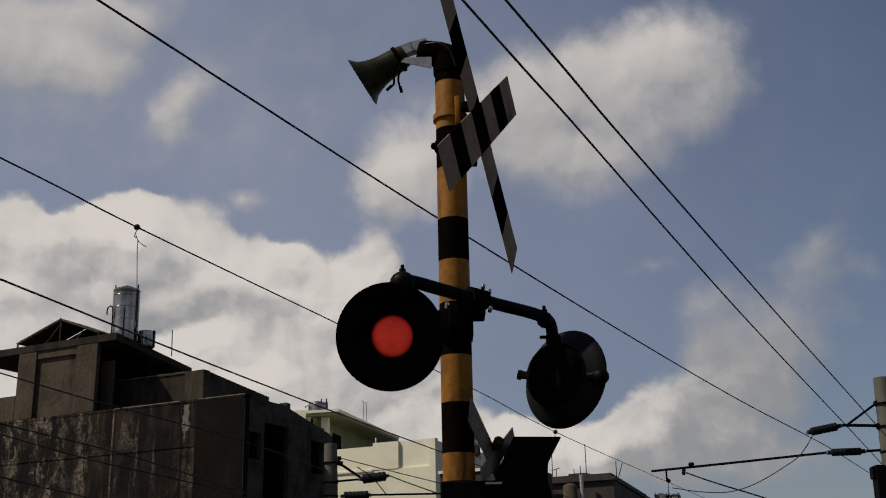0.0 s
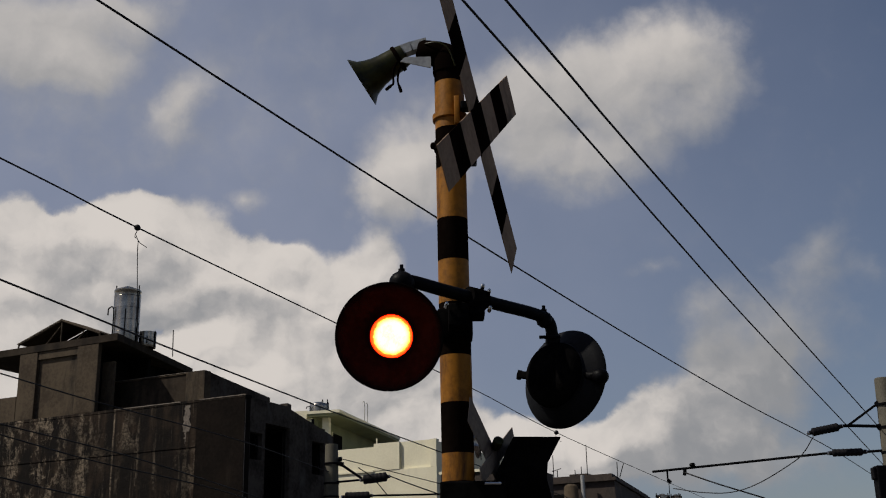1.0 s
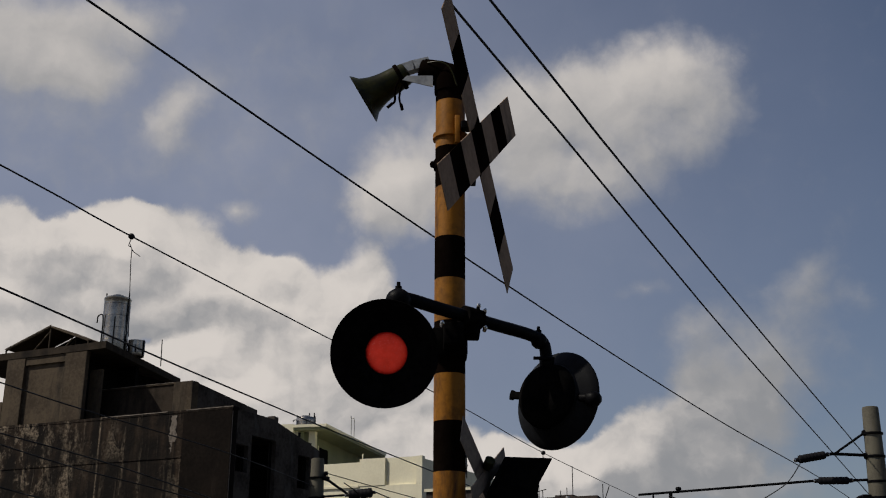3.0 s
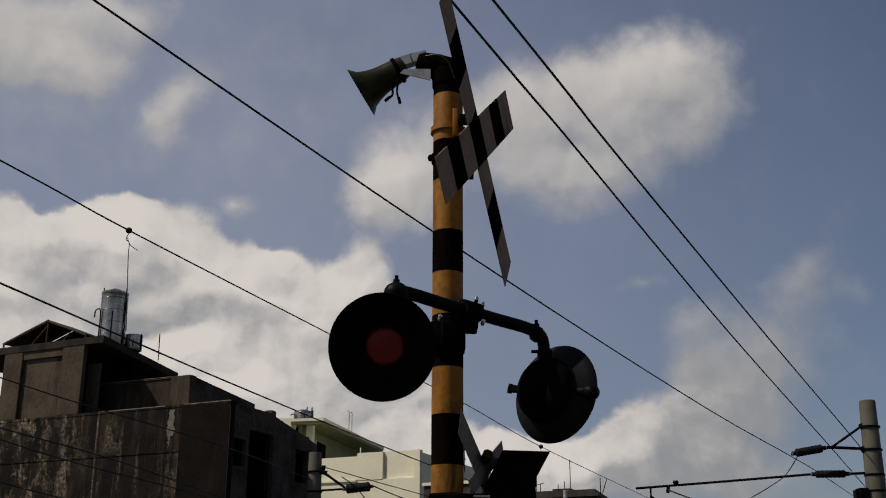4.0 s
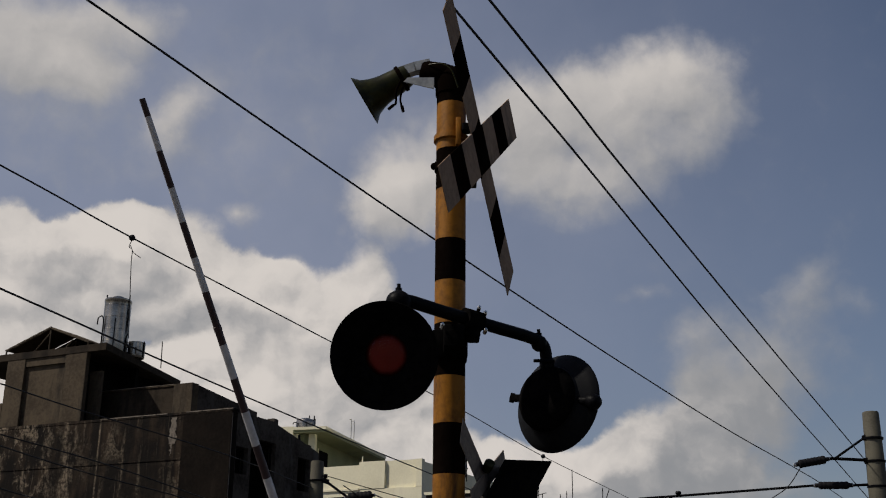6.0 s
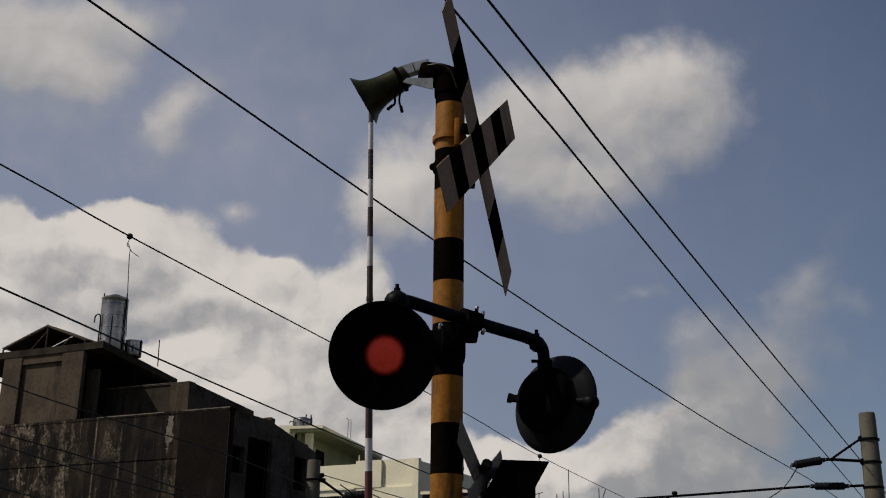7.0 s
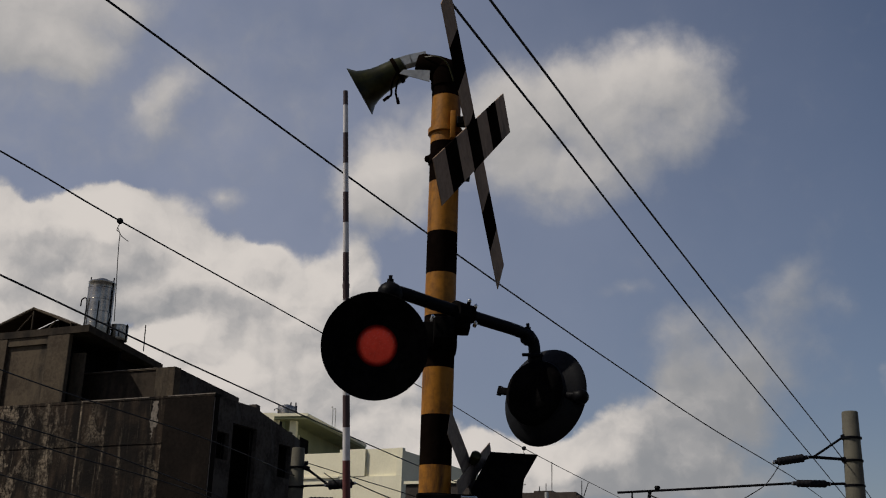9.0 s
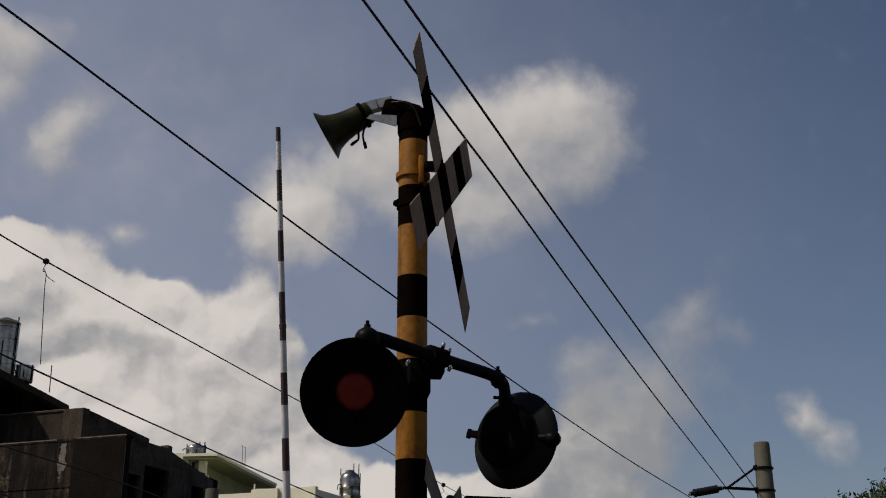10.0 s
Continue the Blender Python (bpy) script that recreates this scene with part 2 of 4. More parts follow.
def mouldy_wall():
    """Dark mould over old render: pale flaked patches and thin run marks."""
    m = bpy.data.materials.new("mouldy_render")
    m.use_nodes = True
    n = Nodes(m.node_tree)
    out, bsdf = n.add("ShaderNodeOutputMaterial"), n.add("ShaderNodeBsdfPrincipled")
    co = n.add("ShaderNodeTexCoord").outputs["Object"]

    def stretched(x, z):
        st = n.add("ShaderNodeMapping")
        n.put(st.inputs[0], co)
        st.inputs[3].default_value = (x, 1, z)
        return st.outputs[0]
    broad = n.noise(co, 0.32, 3.0, 0.5)[0]
    grain = n.noise(co, 9.0, 4.0, 0.65)[0]
    along = n.add("ShaderNodeSeparateXYZ")
    n.put(along.inputs[0], co)
    x, z = along.outputs[0], along.outputs[2]

    def near(value, at, inner, outer):
        return n.smooth(n.math("ABSOLUTE", n.math("SUBTRACT", value, at)), inner, outer, 1.0, 0.0)
    # dark mould that runs down in bands
    bands = n.noise(stretched(1.0, 0.08), 2.6, 7.0, 0.62, 0.3)[0]
    clouds = n.noise(co, 0.9, 7.0, 0.62)[0]
    tone = n.math("MULTIPLY_ADD", n.math("SUBTRACT", bands, 0.5), 0.9, clouds)
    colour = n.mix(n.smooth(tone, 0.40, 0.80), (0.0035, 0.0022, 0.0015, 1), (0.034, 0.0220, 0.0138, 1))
    # flaked render on the far half, a pale run below the roof column, thin run marks elsewhere
    wander = n.math("MULTIPLY_ADD", n.math("SUBTRACT", n.noise(stretched(1.0, 0.5), 1.2, 3.0)[0], 0.5), 0.9, x)
    chips = n.noise(stretched(1.0, 0.6), 1.7, 10.0, 0.76, 0.3)[0]
    flakes = n.math("MULTIPLY", n.smooth(chips, 0.505, 0.575), n.math("MAXIMUM", n.math("MULTIPLY", n.smooth(broad, 0.47, 0.62), 0.35), n.smooth(x, -9.0, -6.6, 0.95, 0.0)))
    column = n.math("MULTIPLY", near(wander, -7.0, 0.16, 0.42), n.smooth(n.noise(stretched(1.0, 0.35), 2.4, 9.0, 0.74)[0], 0.43, 0.56))
    patch = n.math("MULTIPLY", near(wander, -4.9, 0.2, 0.6), n.math("MULTIPLY", near(z, 7.75, 0.3, 0.75), n.smooth(n.noise(stretched(1.0, 0.5), 2.0, 8.0, 0.7, 1.0)[0], 0.47, 0.56)))
    line = n.math("MULTIPLY", near(x, -5.62, 0.015, 0.05), n.smooth(n.noise(stretched(1.0, 0.2), 2.0, 5.0)[0], 0.42, 0.6))
    runs = n.math("MULTIPLY", n.smooth(n.noise(stretched(1.0, 0.12), 2.3, 8.0, 0.72)[0], 0.55, 0.62), n.smooth(n.noise(stretched(1.0, 0.5), 0.8, 4.0)[0], 0.40, 0.58))
    drips = n.math("MULTIPLY", n.smooth(n.noise(stretched(1.0, 0.05), 8.0, 4.0, 0.6)[0], 0.60, 0.72), 0.3)
    pale = n.math("MAXIMUM", n.math("MAXIMUM", flakes, n.math("MULTIPLY", runs, n.smooth(x, -5.0, -3.0, 0.6, 0.22))), drips)
    pale = n.math("MAXIMUM", n.math("MAXIMUM", pale, line), n.math("MULTIPLY", n.math("MAXIMUM", column, n.math("MULTIPLY", patch, 0.6)), 0.85))
    pale = n.math("MULTIPLY", pale, n.smooth(grain, 0.36, 0.62, 0.10, 0.95))
    n.put(bsdf.inputs["Base Color"], n.mix(pale, colour, (0.26, 0.205, 0.145, 1)))
    bsdf.inputs["Roughness"].default_value, bsdf.inputs["Specular IOR Level"].default_value = 0.92, 0.15
    bp = n.add("ShaderNodeBump")
    bp.inputs["Strength"].default_value, bp.inputs["Distance"].default_value = 0.5, 0.04
    n.put(bp.inputs["Height"], n.math("ADD", grain, pale)), n.put(bsdf.inputs["Normal"], bp.outputs[0])
    n.put(out.inputs[0], bsdf.outputs[0])
    return m


OLD_WALL = mouldy_wall()
OLD_CONCRETE = material("weathered_concrete", (0.082, 0.062, 0.041), (0.046, 0.034, 0.023), 0.9, 0.92, bump=0.4, fine=9, stain=(0.024, 0.020, 0.016), stain_scale=1.1, streak=0.25, stain_at=(0.5, 0.72), bump_depth=0.04, spec=0.15)
SIDE_WALL = material("grey_side_render", (0.066, 0.056, 0.048), (0.026, 0.021, 0.0175), 0.9, 0.92, bump=0.6, fine=8, stain=(0.075, 0.068, 0.062), stain_scale=1.2, streak=0.3, bump_depth=0.04, spec=0.08)
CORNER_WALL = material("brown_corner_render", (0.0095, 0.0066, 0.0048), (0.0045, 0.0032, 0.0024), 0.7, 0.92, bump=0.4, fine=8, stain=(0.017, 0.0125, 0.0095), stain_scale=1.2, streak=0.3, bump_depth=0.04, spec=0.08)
DARK_CONCRETE = material("dark_streaked_concrete", (0.042, 0.032, 0.023), (0.024, 0.018, 0.013), 0.9, 0.92, bump=0.4, fine=9, stain=(0.014, 0.011, 0.009), stain_scale=1.3, streak=0.25, stain_at=(0.45, 0.7), bump_depth=0.04, spec=0.1)
PLATE = material("dull_grey_plate", (0.0042, 0.0043, 0.0054), (0.0027, 0.0028, 0.0035), 9, 0.6, bump=0.1, spec=0.12)
BOARD_BACK = material("bare_board_back", (0.22, 0.18, 0.15), (0.15, 0.12, 0.10), 6, 0.7, bump=0.1, stain=(0.05, 0.04, 0.035), stain_scale=6, streak=0.4, spec=0.15)
PLASTER = material("pale_old_plaster", (0.20, 0.17, 0.14), (0.11, 0.093, 0.078), 3, 0.95, bump=0.4, fine=14, stain=(0.035, 0.03, 0.026), stain_scale=5, streak=0.5, spec=0.1)
CREAM = material("cream_render", (0.78, 0.73, 0.54), (0.70, 0.65, 0.47), 0.6, 0.8, bump=0.1, fine=12, stain=(0.52, 0.47, 0.36), stain_scale=0.9, streak=0.2, stain_at=(0.55, 0.8))
# green paint with the shade below the overhanging roof put into its colour
SHADED_GREEN = material("shaded_green_paint", (0.215, 0.225, 0.115), (0.165, 0.172, 0.088), 0.8, 0.8, bump=0.1)
BROWN_ROOF = material("brown_tiles", (0.042, 0.029, 0.022), (0.022, 0.016, 0.013), 1.5, 0.88, bump=0.4, fine=10, stain=(0.075, 0.058, 0.046), stain_scale=2.5, streak=0.4)
STAINLESS = material("stainless_steel", (0.42, 0.385, 0.34), (0.17, 0.155, 0.14), 2.2, 0.27, metal=1.0, bump=0.05)
# near-black colour in place of the shade in rooms, windows and under roofs
SHADE_BLACK = material("deep_shade", (0.006, 0.006, 0.006), (0.010, 0.009, 0.008), 1.0, 0.95, spec=0.02)
PORCELAIN = material("dark_insulator_glaze", (0.008, 0.008, 0.010), (0.014, 0.013, 0.014), 20, 0.6, spec=0.06)
ASPHALT = material("asphalt", (0.055, 0.054, 0.052), (0.04, 0.04, 0.04), 1.5, 0.9, bump=0.4, fine=60)
LEAF = material("leaf_green", (0.035, 0.055, 0.018), (0.02, 0.034, 0.012), 3, 0.6, spec=0.3)
BARK = material("bark", (0.12, 0.09, 0.06), (0.08, 0.06, 0.04), 6, 0.9)


# ---- mesh tools ----
def part(name, bm, mat, parent=None, label="", smooth=False, m=None):
    me = bpy.data.meshes.new(name)
    bmesh.ops.recalc_face_normals(bm, faces=bm.faces)
    bm.to_mesh(me)
    bm.free()
    for x in mat if isinstance(mat, (list, tuple)) else (mat,):
        me.materials.append(x)
    if smooth:
        for p in me.polygons:
            p.use_smooth = True
        me.set_sharp_from_angle(angle=radians(40))
    ob = new(name, me)
    ob.parent = parent
    if m is not None:
        ob.matrix_basis = m
    return tagged(ob, label)


def thing(name, label, category, m=Matrix(), group="", kind=""):
    ob = new(name)
    ob.empty_display_size = 0.2
    ob.matrix_basis = m
    return tagged(ob, label, category, group, kind)


def box(bm, x0, x1, y0, y1, z0, z1, bevel=0.0, m=None, mi=0):
    vs = [bm.verts.new((x, y, z)) for z in (z0, z1) for y in (y0, y1) for x in (x0, x1)]
    fs = [bm.faces.new([vs[i] for i in q]) for q in ((0, 2, 3, 1), (4, 5, 7, 6), (0, 1, 5, 4), (2, 6, 7, 3), (0, 4, 6, 2), (1, 3, 7, 5))]
    for f in fs:
        f.material_index = mi
    if m is not None:
        bmesh.ops.transform(bm, matrix=m, verts=vs)
    if bevel:
        edges = list({e for f in fs for e in f.edges})
        bmesh.ops.bevel(bm, geom=edges, offset=bevel, segments=2, affect="EDGES", profile=0.5)
    return bm


def boxes(*rows, bevel=0.0):
    bm = bmesh.new()
    for r in rows:
        box(bm, *r, bevel=bevel)
    return bm


def turned(bm, rings, n=32, m=None, close=True):
    """A body of revolution about z: rings of (radius, height[, material])."""
    loops, made = [], []
    for r in rings:
        rad, z = r[0], r[1]
        loops.append([bm.verts.new((rad * math.cos(2 * math.pi * i / n), rad * math.sin(2 * math.pi * i / n), z)) for i in range(n)])
        made += loops[-1]
    for k, (a, b) in enumerate(zip(loops, loops[1:])):
        for i in range(n):
            f = bm.faces.new((a[i], a[(i + 1) % n], b[(i + 1) % n], b[i]))
            f.material_index = rings[k + 1][2] if len(rings[k + 1]) > 2 else 0
    if close:
        for loop, r in ((loops[0], rings[0]), (loops[-1], rings[-1])):
            f = bm.faces.new(loop)
            f.material_index = r[2] if len(r) > 2 else 0
    if m is not None:
        bmesh.ops.transform(bm, matrix=m, verts=made)
    return bm


def aim(a, b):
    """A pose at a whose z axis points to b."""
    return Matrix.Translation(a) @ (Vector(b) - Vector(a)).to_track_quat("Z", "Y").to_matrix().to_4x4()


def rod(bm, a, b, r0, r1=None, n=10, mi=0):
    length = (Vector(b) - Vector(a)).length
    return turned(bm, [(r0, 0, mi), (r1 if r1 is not None else r0, length, mi)], n, aim(a, b))


def tube(bm, points, r, n=10, steps=6):
    """A bent pipe through points, rounded by Catmull-Rom."""
    ps = [Vector(p) for p in points]
    ps = [2 * ps[0] - ps[1]] + ps + [2 * ps[-1] - ps[-2]]
    line = []
    for i in range(1, len(ps) - 2):
        for k in range(steps):
            t = k / steps
            a, b, c, d = ps[i - 1:i + 3]
            line.append(0.5 * ((2 * b) + (c - a) * t + (2 * a - 5 * b + 4 * c - d) * t * t + (3 * b - a - 3 * c + d) * t ** 3))
    line.append(ps[-2])
    loops, side = [], None
    for i, p in enumerate(line):
        d = (line[min(i + 1, len(line) - 1)] - line[max(i - 1, 0)]).normalized()
        side = (Vector((0.31, 0.2, 0.93)) if side is None else side)
        side = (side - d * side.dot(d)).normalized()
        up = d.cross(side)
        loops.append([bm.verts.new(p + r * (math.cos(2 * math.pi * k / n) * side + math.sin(2 * math.pi * k / n) * up)) for k in range(n)])
    for a, b in zip(loops, loops[1:]):
        for k in range(n):
            bm.faces.new((a[k], a[(k + 1) % n], b[(k + 1) % n], b[k]))
    bm.faces.new(loops[0]), bm.faces.new(loops[-1])
    return bm


def slab(outline, z0, z1):
    """A level plate with the given (x, y) outline."""
    bm = bmesh.new()
    lo, hi = [bm.verts.new((x, y, z0)) for x, y in outline], [bm.verts.new((x, y, z1)) for x, y in outline]
    k = len(lo)
    bm.faces.new(lo), bm.faces.new(list(reversed(hi)))
    for i in range(k):
        bm.faces.new((lo[i], lo[(i + 1) % k], hi[(i + 1) % k], hi[i]))
    return bm


def prism(bm, outline, depth, m=None, mi=0):
    """An outline of (x, z), given depth along y."""
    a = [bm.verts.new((x, 0, z)) for x, z in outline]
    b = [bm.verts.new((x, depth, z)) for x, z in outline]
    k = len(a)
    fs = [bm.faces.new(a), bm.faces.new(list(reversed(b)))] + [bm.faces.new((a[i], b[i], b[(i + 1) % k], a[(i + 1) % k])) for i in range(k)]
    for f in fs:
        f.material_index = mi
    if m is not None:
        bmesh.ops.transform(bm, matrix=m, verts=a + b)
    return bm


# ---- ground ----
def ground():
    bm = bmesh.new()
    bmesh.ops.create_grid(bm, x_segments=24, y_segments=24, size=1500)
    tagged(part("ground", bm, ASPHALT), "dusty grey asphalt ground by the railway", "ground", kind="structure")


# ---- level crossing signal ----
MAST = (0.082, 5.0)


def crossing_signal():
    sig = thing("crossing_signal", "yellow and black railway crossing signal mast with red lamps", "railway signal", pose(MAST[0], MAST[1], 0))
    # mast, banded
    bands = [(0.0, 1), (0.25, 0), (0.5, 1), (0.75, 0), (1.0, 1), (1.25, 0), (1.5, 1), (1.75, 0), (1.92, 1), (2.12, 0), (2.24, 1), (2.46, 0), (2.67, 1), (2.91, 0), (3.11, 1), (3.31, 0), (3.56, 1), (3.76, 0), (4.0, 1)]
    rings = []
    for (z, mi), (z2, _) in zip(bands, bands[1:] + [(4.12, 1)]):
        rings += [(0.0705, z, 1 - mi), (0.0705, z2, 1 - mi)]
    bm = turned(bmesh.new(), rings, 40)
    part("mast", bm, (BLACK, YELLOW), sig, "steel mast with worn yellow and black bands", True)
    bm = turned(bmesh.new(), [(0.0715, 4.05), (0.077, 4.055), (0.078, 4.11), (0.074, 4.145), (0.062, 4.175), (0.04, 4.197), (0.012, 4.206)], 32)
    part("mast_cap", bm, BLACK, sig, "", True)
    # band clamp below the cap
    bm = turned(bmesh.new(), [(0.071, 3.805), (0.083, 3.81), (0.083, 3.835), (0.071, 3.84)], 32)
    box(bm, 0.02, 0.045, -0.095, -0.065, 3.76, 3.90, 0.003)
    part("clamp", bm, YELLOW, sig, "yellow painted band clamp", True)
    bm = turned(bmesh.new(), [(0.071, 3.655), (0.078, 3.66), (0.078, 3.70), (0.071, 3.705)], 32)
    turned(bm, [(0.016, 0), (0.018, 0.01), (0.014, 0.022), (0.004, 0.026)], 12, aim((-0.07, -0.01, 3.68), (-0.2, -0.03, 3.68)))
    part("clamp", bm, BLACK, sig, "", True)
    return sig


def crossbuck(sig, centre, bearing, rows, stripes=7):
    """Two striped boards; each row: (u, z) of its two ends in the sign's plane, width, setback, slant of its ends."""
    face = Matrix.Translation(Vector(centre) - Vector((MAST[0], MAST[1], 0))) @ pose(0, 0, 0, 0, 0, 90 - bearing)
    for (u0, z0), (u1, z1), width, back, slant in rows:
        length = math.hypot(u1 - u0, z1 - z0)
        bm = bmesh.new()
        for k in range(stripes):
            box(bm, length * k / stripes, length * (k + 1) / stripes, -0.002, 0.002, -width / 2, width / 2, mi=k % 2)
        bmesh.ops.remove_doubles(bm, verts=bm.verts, dist=1e-5)
        for v in bm.verts:
            v.co.x -= slant * v.co.z
        tilt = math.degrees(math.atan2(z1 - z0, u1 - u0))
        part("crossbuck_board", bm, (WHITE, BLACK) if stripes > 1 else BOARD_BACK, sig, "striped black and dusty white board" if stripes > 1 else "bare grey back of a small board", m=face @ Matrix.Translation((u0, back, z0)) @ pose(0, 0, 0, 0, -tilt, 0))
    return face


def lamp_levels():
    """The lamp's glowing drum: four faces, from dark to full."""
    made = []
    for name, core, edge, strength in (("lamp_full", (1.0, 0.10, 0.012), (1.0, 0.0022, 0.0002), 85.0), ("lamp_red", (1.0, 0.065, 0.04), (0.62, 0.025, 0.016), 0.22),
                                       ("lamp_dim", (1.0, 0.085, 0.055), (0.35, 0.018, 0.014), 0.115), ("lamp_dark", (1.0, 0.11, 0.08), (0.35, 0.03, 0.022), 0.016)):
        m = bpy.data.materials.new(name)
        m.use_nodes = True
        n = Nodes(m.node_tree)
        out, em = n.add("ShaderNodeOutputMaterial"), n.add("ShaderNodeEmission")
        co = n.add("ShaderNodeTexCoord").outputs["Object"]
        ridges = n.noise(co, 60.0 if strength > 0.1 else 22.0, 4.0, 0.7, 1.2)[0]
        ln = n.add("ShaderNodeVectorMath", operation="LENGTH")
        n.put(ln.inputs[0], co)
        # distance from the middle of the face, which stands 0.092 m from the axis
        r = n.math("SQRT", n.math("MAXIMUM", n.math("SUBTRACT", n.math("POWER", ln.outputs[1], 2.0), 0.008464), 0.0))
        r = n.math("MULTIPLY_ADD", n.math("SUBTRACT", ridges, 0.5), 0.024, r)
        mid = n.smooth(r, 0.060, 0.087, 1.0, 0.0) if strength < 1 else n.smooth(r, 0.055, 0.081, 1.0, 0.0)
        n.put(em.inputs[0], n.mix(mid, (*edge, 1), (*core, 1)))
        wear = n.noise(co, 14.0, 3.0, 0.6)[0]
        grain = n.math("MULTIPLY_ADD", n.smooth(ridges, 0.3, 0.7), 0.3, n.math("MULTIPLY_ADD", wear, 0.8, 0.42))
        soft_edge = 0.060 if strength < 0.15 else 0.076
        fade = n.smooth(r, soft_edge, 0.090, 1.0, 0.15) if strength < 1 else 1.0
        n.put(em.inputs[1], n.math("MULTIPLY", n.math("MULTIPLY", grain, fade), strength))
        n.put(out.inputs[0], em.outputs[0])
        made.append(m)
    return made


def lens_material():
    m = bpy.data.materials.new("clear_lens")
    m.use_nodes = True
    n = Nodes(m.node_tree)
    out = n.add("ShaderNodeOutputMaterial")
    clear, gloss, mixed = n.add("ShaderNodeBsdfTransparent"), n.add("ShaderNodeBsdfGlossy"), n.add("ShaderNodeMixShader")
    gloss.inputs["Roughness"].default_value = 0.25
    mixed.inputs[0].default_value = 0.015
    n.put(mixed.inputs[1], clear.outputs[0]), n.put(mixed.inputs[2], gloss.outputs[0])
    n.put(out.inputs[0], mixed.outputs[0])
    return m


LENS = lens_material()


def signal_lamp(sig, place, turns, working):
    """A round railway lamp that faces -y of its own space. Returns its drum."""
    m = Matrix.Translation(Vector(place) - Vector((MAST[0], MAST[1], 0))) @ pose(0, 0, 0, *turns)
    lie = pose(0, 0, 0, 90, 0, 0)
    # wide shallow hood in front, narrow body behind
    rim = [(0.088, -0.02), (0.088, 0.0), (0.104, 0.004), (0.15, 0.028), (0.19, 0.058), (0.212, 0.075), (0.220, 0.078), (0.222, 0.072), (0.218, 0.062), (0.190, 0.045), (0.150, 0.016), (0.146, 0.0)]
    rim = rim if working else [(q * 1.04, d) for q, d in rim]
    bm = turned(bmesh.new(), rim, 56, lie, close=False)
    f = part("lamp_housing", bm, HOOD_BLACK if working else PLATE, sig, "round black lamp housing with a wide hood", True, m)
    bm = turned(bmesh.new(), [(0.146, 0.008), (0.158, 0.0), (0.158, -0.10), (0.148, -0.20), (0.128, -0.232), (0.06, -0.246), (0.0005, -0.248)] if working else [(0.150, 0.012), (0.150, 0.0), (0.144, -0.03), (0.130, -0.052), (0.10, -0.068), (0.05, -0.076), (0.0005, -0.078)], 40, lie, close=False)
    part("body", bm, HOOD_BLACK, f, "", True)
    bm = turned(bmesh.new(), [(0.088, -0.012), (0.08, -0.004), (0.055, 0.004), (0.02, 0.008), (0.001, 0.0085)], 40, lie, close=False)
    part("lens", bm, LENS, f, "ridged round red lens", True)
    if not working:
        # latch knob and hinge on the edge of the hood
        bm = turned(bmesh.new(), [(0.018, -0.10), (0.021, -0.03), (0.032, -0.022), (0.036, 0.0), (0.032, 0.020), (0.021, 0.032), (0.005, 0.037)], 18, pose(-0.232, -0.03, 0.012, 0, -90, 0))
        part("latch", bm, DARK_STEEL, f, "", True)
        bm = box(bmesh.new(), 0.15, 0.245, -0.05, -0.015, -0.016, 0.016, 0.005)
        turned(bm, [(0.011, -0.022), (0.013, 0.0), (0.011, 0.022)], 10, pose(0.246, -0.032, 0, 0, 0, 0))
        part("hinge", bm, HOOD_BLACK, f, "", True)
        return None
    levels = lamp_levels()
    bm = bmesh.new()
    h = 0.092
    corners = [(-h, -h), (h, -h), (h, h), (-h, h)]
    for k in range(4):
        (x0, y0), (x1, y1) = corners[k], corners[(k + 1) % 4]
        q = [bm.verts.new(v) for v in ((x0, y0, -h), (x1, y1, -h), (x1, y1, h), (x0, y0, h))]
        bm.faces.new(q).material_index = k
    drum = part("lamp_drum", bm, levels, f, "glowing red signal light", m=pose(0, 0.115, 0))
    return drum


